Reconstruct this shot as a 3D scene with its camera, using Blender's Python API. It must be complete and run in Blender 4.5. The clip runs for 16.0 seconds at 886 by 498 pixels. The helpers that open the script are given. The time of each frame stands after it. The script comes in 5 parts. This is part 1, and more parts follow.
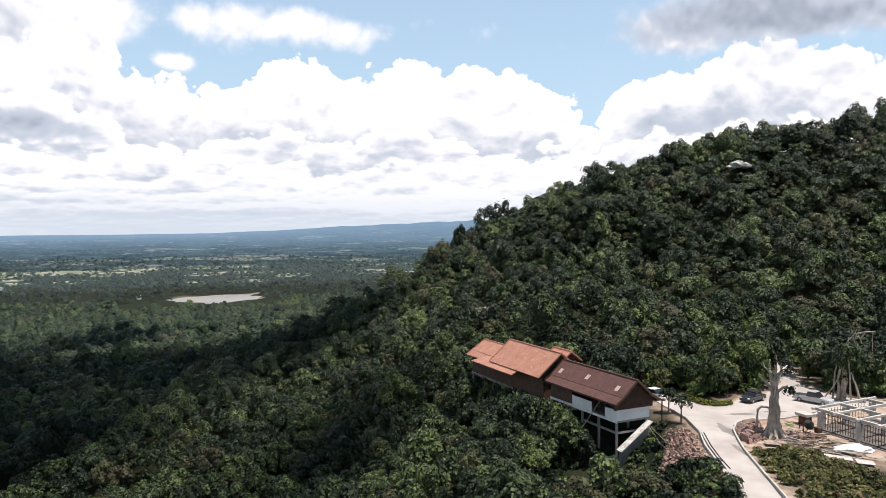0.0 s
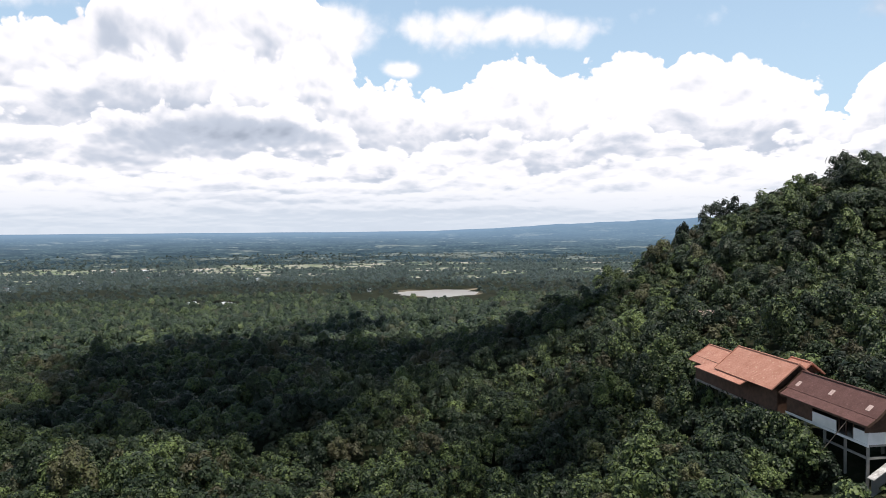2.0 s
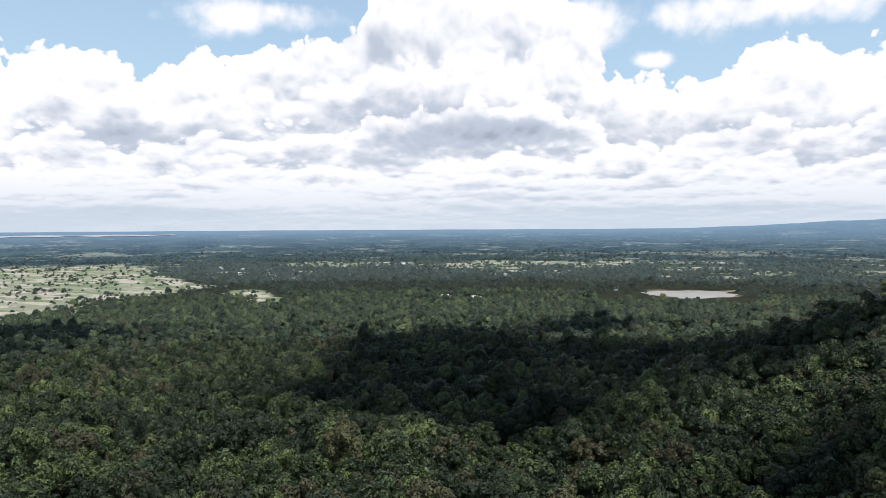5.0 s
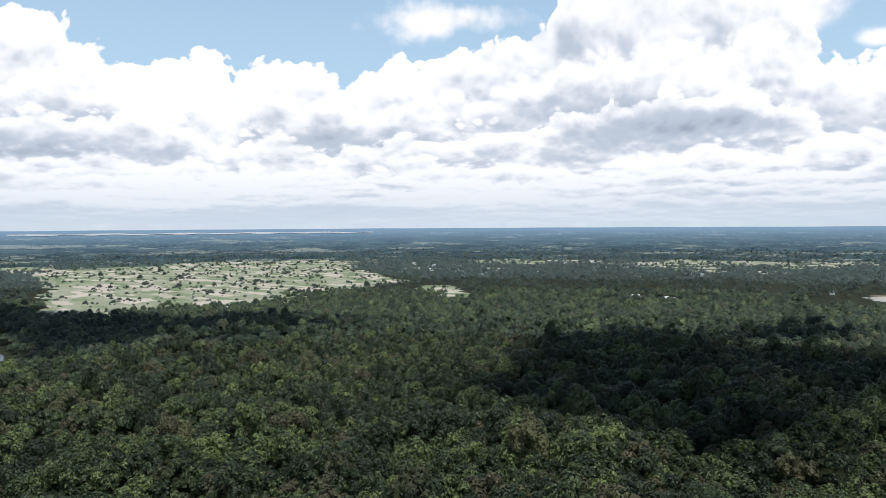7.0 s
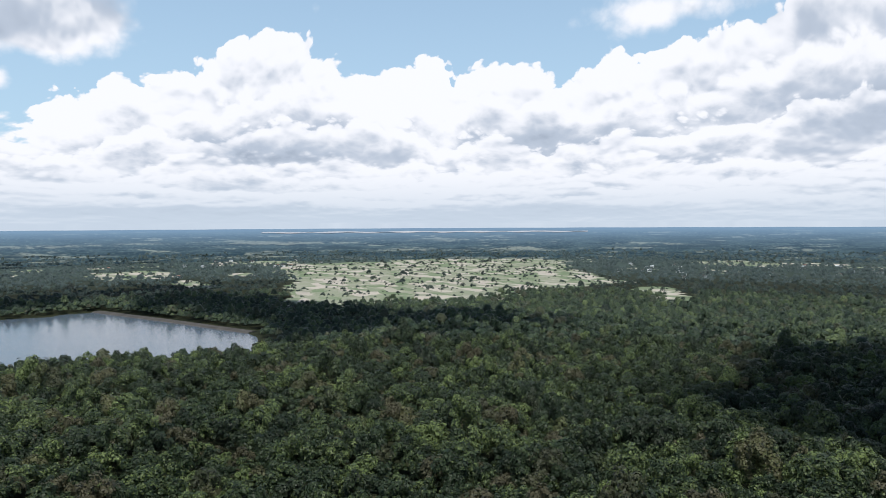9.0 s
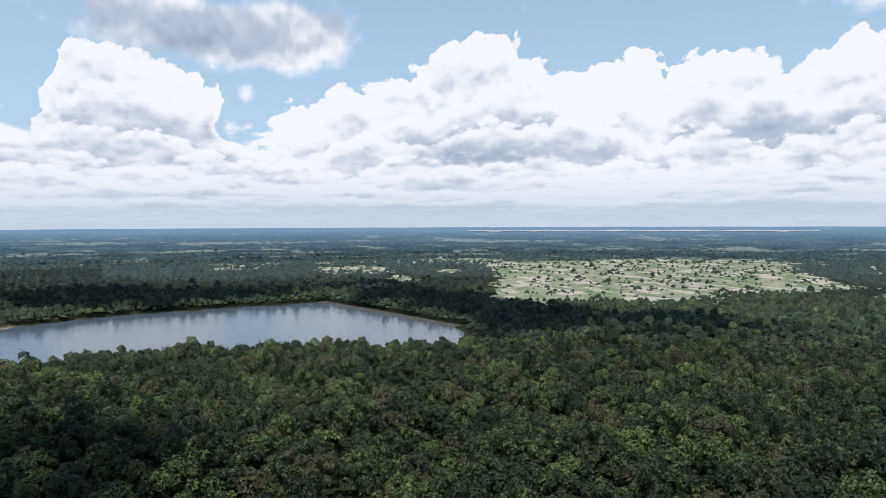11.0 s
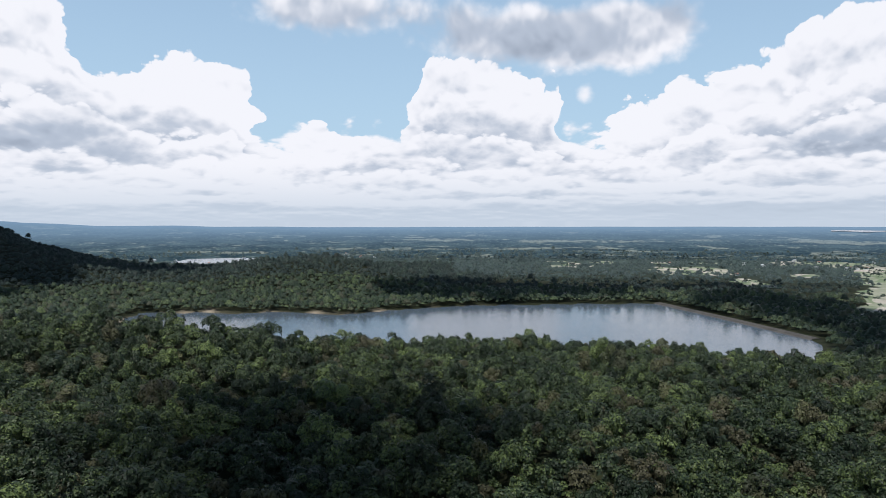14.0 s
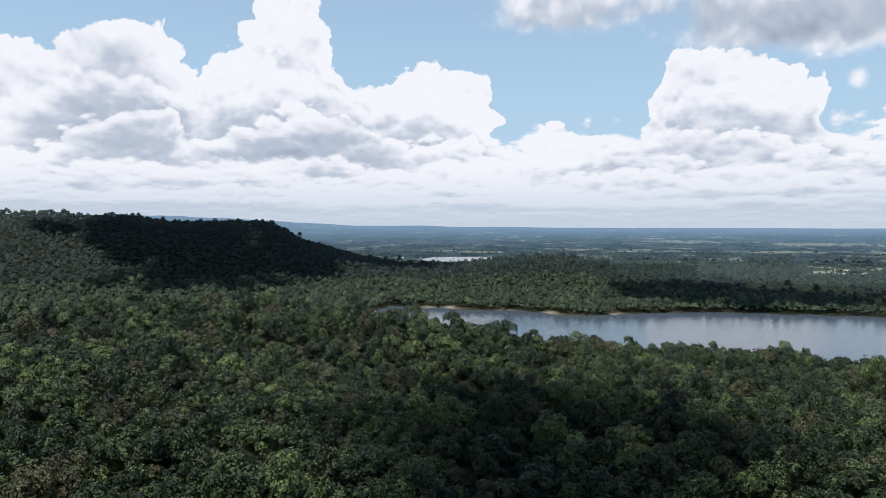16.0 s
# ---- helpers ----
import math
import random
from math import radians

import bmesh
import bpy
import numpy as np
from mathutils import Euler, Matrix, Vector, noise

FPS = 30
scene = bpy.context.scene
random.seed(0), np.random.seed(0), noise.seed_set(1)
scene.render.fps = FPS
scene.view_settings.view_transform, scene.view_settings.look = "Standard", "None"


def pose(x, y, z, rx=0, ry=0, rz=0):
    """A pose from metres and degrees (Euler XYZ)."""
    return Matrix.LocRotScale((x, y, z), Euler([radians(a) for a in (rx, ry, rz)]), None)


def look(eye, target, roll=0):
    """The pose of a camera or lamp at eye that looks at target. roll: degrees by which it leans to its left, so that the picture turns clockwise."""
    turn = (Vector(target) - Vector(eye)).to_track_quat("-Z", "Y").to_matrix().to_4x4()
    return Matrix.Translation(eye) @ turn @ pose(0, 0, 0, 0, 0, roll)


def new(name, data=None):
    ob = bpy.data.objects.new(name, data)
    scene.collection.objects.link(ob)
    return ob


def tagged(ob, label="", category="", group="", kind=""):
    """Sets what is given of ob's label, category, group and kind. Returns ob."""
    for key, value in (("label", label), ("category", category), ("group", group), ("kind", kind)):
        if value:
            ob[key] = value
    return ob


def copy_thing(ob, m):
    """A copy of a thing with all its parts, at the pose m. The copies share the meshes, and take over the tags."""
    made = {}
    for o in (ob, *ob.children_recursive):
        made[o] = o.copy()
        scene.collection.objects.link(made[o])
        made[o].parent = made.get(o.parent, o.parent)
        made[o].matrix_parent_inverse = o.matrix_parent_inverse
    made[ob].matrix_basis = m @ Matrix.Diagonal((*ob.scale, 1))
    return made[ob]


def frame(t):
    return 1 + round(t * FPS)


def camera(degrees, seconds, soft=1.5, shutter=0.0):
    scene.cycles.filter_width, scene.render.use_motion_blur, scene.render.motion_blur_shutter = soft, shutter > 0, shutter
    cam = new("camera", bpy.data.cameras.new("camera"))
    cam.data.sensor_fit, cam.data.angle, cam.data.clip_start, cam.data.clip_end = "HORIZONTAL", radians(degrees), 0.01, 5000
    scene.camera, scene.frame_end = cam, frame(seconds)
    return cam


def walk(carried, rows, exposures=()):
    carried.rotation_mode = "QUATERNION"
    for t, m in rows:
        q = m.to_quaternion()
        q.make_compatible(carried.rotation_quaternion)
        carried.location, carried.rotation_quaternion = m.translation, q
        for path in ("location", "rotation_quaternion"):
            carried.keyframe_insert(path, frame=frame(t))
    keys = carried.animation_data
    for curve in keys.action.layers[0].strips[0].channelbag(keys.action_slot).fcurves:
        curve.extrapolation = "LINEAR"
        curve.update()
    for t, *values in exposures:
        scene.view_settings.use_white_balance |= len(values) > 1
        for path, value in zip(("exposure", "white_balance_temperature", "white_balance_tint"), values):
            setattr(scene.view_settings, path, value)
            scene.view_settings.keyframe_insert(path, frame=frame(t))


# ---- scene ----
cam = camera(64.24, 16.0, soft=0.5)
EYE = 100.0
# seconds, turn to the left, look up, lean to the right
ROWS = [
    (0.0, 0.00, -1.74, 0.34),
    (0.5, 4.25, -1.74, 0.36),
    (1.0, 8.79, -1.75, 0.37),
    (1.5, 13.35, -1.78, 0.31),
    (2.0, 17.38, -1.81, 0.33),
    (2.5, 20.51, -1.83, 0.30),
    (3.0, 23.82, -1.85, 0.22),
    (3.5, 27.14, -1.86, 0.15),
    (4.0, 30.37, -1.88, 0.14),
    (6.5, 48.33, -2.06, 0.38),
    (7.0, 52.31, -2.08, 0.32),
    (7.5, 56.51, -2.09, 0.38),
    (8.0, 60.79, -2.09, 0.36),
    (8.5, 65.41, -2.08, 0.32),
    (9.0, 69.58, -2.08, 0.28),
    (11.5, 90.44, -2.16, 0.22),
    (12.0, 94.89, -2.18, 0.22),
    (12.5, 99.35, -2.22, 0.18),
    (13.0, 103.81, -2.24, 0.16),
    (13.5, 108.23, -2.18, 0.12),
    (14.0, 112.82, -2.17, 0.12),
    (14.5, 117.48, -2.16, 0.14),
    (15.0, 122.15, -2.14, 0.08),
    (15.5, 126.83, -2.11, 0.12),
    (16.0, 131.81, -2.11, -0.01),
]
EXPOSURES = [(0.0, 0.46, 6600, 14), (4.0, 0.37, 6450, 13), (7.0, 0.34, 6350, 11), (9.0, 0.27, 6250, 11), (12.5, 0.18, 6250, 12), (16.0, 0.18, 6250, 12)]
walk(cam, [(t, pose(0, 0, EYE, 90 + pitch, roll, yaw)) for t, yaw, pitch, roll in ROWS], EXPOSURES)

# ---- light: a broken cumulus sky and a high sun ----
SUN_AZ, SUN_EL = -105.0, 74.0   # degrees to the left of the first view, degrees above the horizon
world = bpy.data.worlds.new("world")
scene.world = world
world.use_nodes = True
wt = world.node_tree
wt.nodes.clear()


class Net:
    """Short hand for a node tree."""

    def __init__(self, tree):
        self.tree = tree

    def add(self, kind, **sets):
        node = self.tree.nodes.new(kind)
        for key, value in sets.items():
            setattr(node, key, value)
        return node

    def put(self, socket, value):
        if isinstance(value, bpy.types.NodeSocket):
            self.tree.links.new(value, socket)
        elif value is not None:
            socket.default_value = value

    def math(self, op, a, b=None, c=None, clamp=False):
        node = self.add("ShaderNodeMath", operation=op, use_clamp=clamp)
        for socket, value in zip(node.inputs, (a, b, c)):
            self.put(socket, value)
        return node.outputs[0]

    def vec(self, op, a, b=None):
        node = self.add("ShaderNodeVectorMath", operation=op)
        self.put(node.inputs[0], a)
        self.put(node.inputs[1], b)
        return node.outputs["Value" if op in ("DOT_PRODUCT", "LENGTH", "DISTANCE") else "Vector"]

    def join(self, x, y, z):
        node = self.add("ShaderNodeCombineXYZ")
        for socket, value in zip(node.inputs, (x, y, z)):
            self.put(socket, value)
        return node.outputs[0]

    def noise(self, vector, scale, detail=4.0, rough=0.55, distortion=0.0):
        node = self.add("ShaderNodeTexNoise")
        self.put(node.inputs["Vector"], vector)
        node.inputs["Scale"].default_value = scale
        node.inputs["Detail"].default_value = detail
        node.inputs["Roughness"].default_value = rough
        node.inputs["Distortion"].default_value = distortion
        return node.outputs["Fac"]

    def voronoi(self, vector, scale, feature="F1", out="Distance"):
        node = self.add("ShaderNodeTexVoronoi", feature=feature)
        self.put(node.inputs["Vector"], vector)
        node.inputs["Scale"].default_value = scale
        return node.outputs[out]

    def ramp(self, value, low, high, a=0.0, b=1.0):
        node = self.add("ShaderNodeMapRange", interpolation_type="SMOOTHSTEP")
        for socket, v in zip(node.inputs, (value, low, high, a, b)):
            self.put(socket, v)
        return node.outputs[0]

    def mix(self, fac, a, b):
        node = self.add("ShaderNodeMix", data_type="RGBA")
        self.put(node.inputs[0], fac)
        for socket, value in ((node.inputs[6], a), (node.inputs[7], b)):
            self.put(socket, value if isinstance(value, bpy.types.NodeSocket) else (*value, 1.0))
        return node.outputs[2]


w = Net(wt)
way = w.add("ShaderNodeTexCoord").outputs["Generated"]
part3 = w.add("ShaderNodeSeparateXYZ")
w.put(part3.inputs[0], way)
dx, dy, dz = part3.outputs
az = w.math("MULTIPLY", w.math("ARCTAN2", w.math("MULTIPLY", dx, -1.0), dy), 57.2958)
el = w.math("MULTIPLY", w.math("ARCSINE", dz), 57.2958)
flat = w.math("POWER", w.math("MAXIMUM", w.math("ADD", w.math("MULTIPLY", dx, dx), w.math("MULTIPLY", dy, dy)), 0.0001), 0.5)
tall = w.math("MULTIPLY", w.math("LOGARITHM", w.math("ADD", w.math("MAXIMUM", el, 0.0), 2.0), 2.718), 0.27)


def cloud_place(lift):
    """Where a direction lies in the cloud noise: drawn out into flat layers towards the horizon."""
    return w.join(w.math("DIVIDE", dx, flat), w.math("DIVIDE", dy, flat), w.math("ADD", tall, lift))


# how high the tops of the great cumulus bank stand, heading by heading
TOPS_A = [(-35.4, 12), (-31.4, 12.3), (-27.3, 13.2), (-24.3, 13.2), (-21.5, 14.2), (-19.7, 12), (-15.8, 11.5), (-12.5, 10.4), (-11.7, 7.6), (-11.1, 9.4), (-8.1, 11.4), (-5.8, 12.1), (-2.1, 13.5),
          (1, 12.7), (3.8, 13.7), (7.8, 12), (11.2, 13.5), (14.3, 13), (18.6, 10.8), (22.2, 11.2), (24.2, 13.2), (25.6, 15.4), (27.5, 19), (42.7, 18), (44.1, 15.5), (46.8, 14.8), (50.9, 14), (54.4, 13), (56.5, 12.5), (60, 11.6), (62.1, 12.8)]
TOPS_B = [(62.1, 12.8), (66.1, 12.4), (69.2, 11.3), (69.8, 12.9), (72.3, 12.9), (74.3, 11.9), (78.6, 13.6), (80.4, 14.7), (83.8, 15.0), (86.5, 13.7), (88.3, 11.7), (91.5, 11), (93.6, 11.5), (98.1, 9.7), (100.4, 7.5),
          (102.6, 7.2), (103.6, 11.6), (104.8, 10.8), (107.9, 12.9), (112.9, 13.3), (114, 12.5)]
TOPS_C = [(114, 12.5), (115.4, 8.7), (116.7, 6.4), (120.1, 7.7), (123.2, 7.9), (126.7, 5.8), (128.0, 8.6), (129.4, 11.6), (131.8, 13.7), (135.0, 12.9), (137.2, 10.9), (138.8, 11.2), (140.6, 15.2), (142, 17.8), (145.8, 17.3),
          (147.8, 14), (150, 12.4), (151.6, 11.3), (153.4, 14.6), (158.2, 14.2), (163.5, 12.1), (180, 13)]
# loose clouds above the bank, and grey undersides: heading, height, half width, half height, strength
LOOSE = [(12, 15.4, 8, 1.7, 1), (29.5, 14.6, 8, 3, 1), (-26.3, 15, 17, 2.4, 1.2), (20.6, 12.2, 1.4, 0.6, .7), (52.4, 16, 6.3, 1.8, 1), (98.7, 13.8, 4.5, 2, .9), (122.6, 16.6, 5.5, 2.3, 1.1), (105.4, 15, 10, 2.6, 1.2), (101.2, 10.1, .9, .9, .7), (-70.5, 14, 25, 6, 1), (-110.5, 12, 18, 5, 1)]
GREY = [(-26.3, 15, 15, 2.2, .9), (33.6, 7.8, 9, 1.5, .9), (104.8, 14.4, 9, 2.4, 1.0), (156.5, 8, 5, 3, .7), (-22.3, 8, 9, 1.2, .4), (83.4, 5.6, 6, 1.6, .7), (138.4, 7.4, 5, 2.2, .5), (122.6, 15.8, 5, 1.6, .5), (61.1, 6.2, 6, 1, .3), (12.2, 6.6, 8, 1, .35)]
stir = w.add("ShaderNodeTexNoise")
w.put(stir.inputs["Vector"], cloud_place(5.0))
stir.inputs["Scale"].default_value, stir.inputs["Detail"].default_value = 7.0, 4.0
swirl = w.vec("MULTIPLY", w.vec("SUBTRACT", stir.outputs["Color"], (0.5, 0.5, 0.5)), (0.07, 0.07, 0.05))
bumps = stir.outputs["Fac"]


def billow(lift, scale, feature="F1", smooth=0.6):
    """Rounded heads of cumulus: 0 in the middle of a head, larger in the creases between heads."""
    node = w.add("ShaderNodeTexVoronoi", feature=feature)
    w.put(node.inputs["Vector"], w.vec("ADD", cloud_place(lift), swirl))
    node.inputs["Scale"].default_value = scale
    if feature == "SMOOTH_F1":
        node.inputs["Smoothness"].default_value = smooth
    return node.outputs["Distance"]


def weigh(*pairs):
    """The sum of values times their weights."""
    total = 0.0
    for value, weight in pairs:
        total = w.math("MULTIPLY_ADD", value, weight, total)
    return total


leaning = weigh((az, 1.0), (w.math("SUBTRACT", bumps, 0.5), 6.0), (w.math("SUBTRACT", billow(8.0, 17.0, "SMOOTH_F1"), 0.45), 2.0), (w.math("SUBTRACT", billow(9.0, 38.0, "SMOOTH_F1"), 0.45), 0.9))
puffs = weigh((w.math("SUBTRACT", 0.45, billow(0.0, 17.0)), 2.0), (w.math("SUBTRACT", 0.45, billow(1.0, 38.0)), 1.0), (w.math("SUBTRACT", 0.45, billow(2.0, 85.0)), 0.5), (w.math("SUBTRACT", 0.45, billow(4.0, 190.0)), 0.24), (w.math("SUBTRACT", bumps, 0.5), 2.2))
body = w.noise(w.vec("MULTIPLY", cloud_place(0.0), (1.0, 1.0, 1.6)), 6.0, 7.0, 0.55)
soft = w.noise(w.vec("MULTIPLY", cloud_place(3.0), (1.0, 1.0, 1.7)), 3.4, 4.0, 0.5)


def shape(lift):
    """The relief of the heaps, as light from above shows it."""
    return weigh((billow(lift, 17.0, "SMOOTH_F1"), -0.55), (billow(1.0 + lift, 38.0, "SMOOTH_F1"), -0.34), (billow(2.0 + lift, 85.0, "SMOOTH_F1"), -0.16), (w.noise(cloud_place(6.0 + lift), 7.0, 2.0, 0.5), 0.7))


relief = w.math("MULTIPLY", w.math("SUBTRACT", shape(0.0), shape(0.016)), 0.8)


def blots(table):
    total = None
    here = w.join(w.math("ADD", az, w.math("MULTIPLY", w.math("SUBTRACT", bumps, 0.5), 4.0)), w.math("ADD", el, w.math("MULTIPLY", w.math("SUBTRACT", soft, 0.5), 3.0)), 0.0)
    for a, e, ra, re, power in table:
        off = w.vec("MULTIPLY", w.vec("SUBTRACT", here, (a, e, 0)), (1 / ra, 1 / re, 0))
        blot = w.math("MULTIPLY", w.math("POWER", 0.3679, w.vec("DOT_PRODUCT", off, off)), power)
        total = blot if total is None else w.math("ADD", total, blot)
    return total


def tops(table):
    """Height of the cloud tops along a run of headings."""
    lo, hi = table[0][0], table[-1][0]
    node = w.add("ShaderNodeValToRGB")
    w.put(node.inputs[0], w.math("DIVIDE", w.math("SUBTRACT", leaning, lo), hi - lo, clamp=True))
    stops = node.color_ramp.elements
    while len(stops) < len(table):
        stops.new(0.5)
    for stop, (a, e) in zip(stops, table):
        stop.position = (a - lo) / (hi - lo)
        stop.color = (e / 20, e / 20, e / 20, 1)
    return w.math("MULTIPLY", node.outputs[0], 20.0)


def choose(at_heading, left, right):
    yes = w.math("GREATER_THAN", leaning, at_heading)
    return w.math("ADD", w.math("MULTIPLY", right, yes), w.math("MULTIPLY", left, w.math("SUBTRACT", 1.0, yes)))


grey = blots(GREY)
WHITE, SHADE, DIM = (1.08, 1.08, 1.10), (0.57, 0.64, 0.74), (0.34, 0.40, 0.49)


def lit(value):
    return w.mix(w.ramp(value, 0.45, 0.95), w.mix(w.ramp(value, 0.0, 0.5), DIM, SHADE), WHITE)


def bank(under, top, depth, puff, darkest, edge=0.16, bright=1.0):
    """One row of cumulus over what is behind it: crisp white tops, greyer towards its base."""
    below = w.math("ADD", w.math("SUBTRACT", top, el), w.math("MULTIPLY", puffs, puff))
    value = w.math("ADD", w.math("ADD", w.ramp(below, 0.3, depth, bright, bright - darkest), relief), w.math("MULTIPLY", w.math("SUBTRACT", soft, 0.5), 0.9))
    value = w.math("SUBTRACT", value, w.math("MULTIPLY", grey, 0.42))
    return w.mix(w.ramp(below, -edge, edge), under, lit(value))


def row_top(seed, middle, swing):
    along = w.join(w.math("DIVIDE", dx, flat), w.math("DIVIDE", dy, flat), seed)
    return w.math("ADD", middle, w.math("MULTIPLY", w.math("SUBTRACT", w.noise(along, 5.0, 4.0, 0.6), 0.5), swing))


sky = w.add("ShaderNodeTexSky", sky_type="NISHITA", sun_disc=False)
sky.sun_elevation, sky.sun_rotation = radians(SUN_EL), radians(-SUN_AZ)
sky.dust_density, sky.ozone_density = 1.5, 1.5
blue = w.mix(w.ramp(el, 3.0, 22.0, 0.78, 0.5), w.vec("MULTIPLY", sky.outputs[0], (0.13, 0.145, 0.15)), (0.60, 0.82, 0.98))
# deeper blue overhead
blue = w.vec("MULTIPLY", blue, w.join(w.ramp(el, 18.0, 60.0, 1.0, 0.28), w.ramp(el, 18.0, 60.0, 1.0, 0.34), w.ramp(el, 18.0, 60.0, 1.0, 0.44)))
# loose clouds, then the great bank, then lower and lower rows towards the horizon
loose_value = w.math("SUBTRACT", w.math("ADD", w.math("ADD", 0.95, relief), w.math("MULTIPLY", w.math("SUBTRACT", soft, 0.5), 0.9)), w.math("MULTIPLY", grey, 0.75))
high = w.math("ADD", blots(LOOSE), w.math("ADD", w.math("MULTIPLY", w.math("SUBTRACT", body, 0.5), 1.7), w.math("MULTIPLY", puffs, 0.17)))
heaven = w.mix(w.ramp(high, 0.32, 0.86), blue, lit(loose_value))
crest_line = choose(62.1, tops(TOPS_A), choose(114.0, tops(TOPS_B), tops(TOPS_C)))
heaven = bank(heaven, crest_line, 5.0, 1.15, 0.36, 0.14, 1.04)
heaven = bank(heaven, w.math("ADD", w.math("MULTIPLY", crest_line, 0.55), row_top(2.0, 3.2, 9.0)), 3.6, 1.2, 0.36, 0.5, 1.02)
heaven = bank(heaven, w.math("ADD", w.math("MULTIPLY", crest_line, 0.4), row_top(5.0, 2.2, 7.0)), 2.8, 1.0, 0.34, 0.22, 1.0)
heaven = bank(heaven, row_top(1.0, 5.2, 6.0), 2.4, 0.8, 0.44, 0.3, 0.98)
heaven = bank(heaven, row_top(4.0, 3.9, 4.2), 1.7, 0.5, 0.44, 0.22, 0.96)
heaven = bank(heaven, row_top(7.0, 2.9, 2.6), 1.2, 0.32, 0.42, 0.18, 0.94)
heaven = bank(heaven, row_top(9.0, 2.1, 1.6), 0.9, 0.2, 0.38, 0.15, 0.92)
pale = w.mix(w.ramp(el, -0.3, 5.0, 0.85, 0.0), heaven, (0.68, 0.77, 0.86))
back = w.add("ShaderNodeBackground")
w.put(back.inputs[0], pale)
back.inputs[1].default_value = 0.75
w.put(w.add("ShaderNodeOutputWorld").inputs[0], back.outputs[0])

sun = new("sun", bpy.data.lights.new("sun", "SUN"))
sun.data.energy, sun.data.angle, sun.data.color = 5.0, radians(1.1), (1.0, 0.95, 0.87)
sa, se = radians(SUN_AZ), radians(SUN_EL)
SUN_WAY = Vector((-math.sin(sa) * math.cos(se), math.cos(sa) * math.cos(se), math.sin(se)))
sun.matrix_world = look(SUN_WAY * 200 + Vector((0, 0, EYE)), (0, 0, EYE))

# ---- materials ----
def material(name):
    m = bpy.data.materials.new(name)
    m.use_nodes = True
    m.node_tree.nodes.clear()
    return m, Net(m.node_tree)


def finish(n, colour, rough=0.8, metal=0.0, bump=None, strength=0.3, distance=0.05, spec=0.3):
    """The surface: a principled shader with a fine relief."""
    bsdf = n.add("ShaderNodeBsdfPrincipled")
    n.put(bsdf.inputs["Base Color"], colour if isinstance(colour, bpy.types.NodeSocket) else (*colour, 1.0))
    n.put(bsdf.inputs["Roughness"], rough)
    n.put(bsdf.inputs["Metallic"], metal)
    n.put(bsdf.inputs["Specular IOR Level"], spec)
    if bump is not None:
        b = n.add("ShaderNodeBump")
        n.put(b.inputs["Height"], bump)
        b.inputs["Strength"].default_value, b.inputs["Distance"].default_value = strength, distance
        n.put(bsdf.inputs["Normal"], b.outputs[0])
    n.put(n.add("ShaderNodeOutputMaterial").inputs[0], bsdf.outputs[0])


def plain(name, a, b, scale=1.5, fine=18.0, rough=0.8, metal=0.0, bump=0.3, distance=0.03, spec=0.3, pieces=0.0):
    """Two tones mottled at two scales, with a fine relief; pieces: how far single pieces differ."""
    m, n = material(name)
    at = n.add("ShaderNodeTexCoord").outputs["Object"]
    big, small = n.noise(at, scale, 4), n.noise(at, fine, 5)
    fac = n.math("ADD", n.math("MULTIPLY", n.ramp(big, 0.3, 0.7), 0.65), n.math("MULTIPLY", small, 0.35))
    if pieces:
        one = n.add("ShaderNodeObjectInfo").outputs["Random"]
        isle = n.add("ShaderNodeNewGeometry").outputs["Random Per Island"]
        fac = n.math("ADD", fac, n.math("MULTIPLY", n.math("SUBTRACT", n.math("ADD", n.math("MULTIPLY", one, 0.5), n.math("MULTIPLY", isle, 0.5)), 0.5), pieces), clamp=True)
    finish(n, n.mix(fac, a, b), rough, metal, small, bump, distance, spec)
    return m


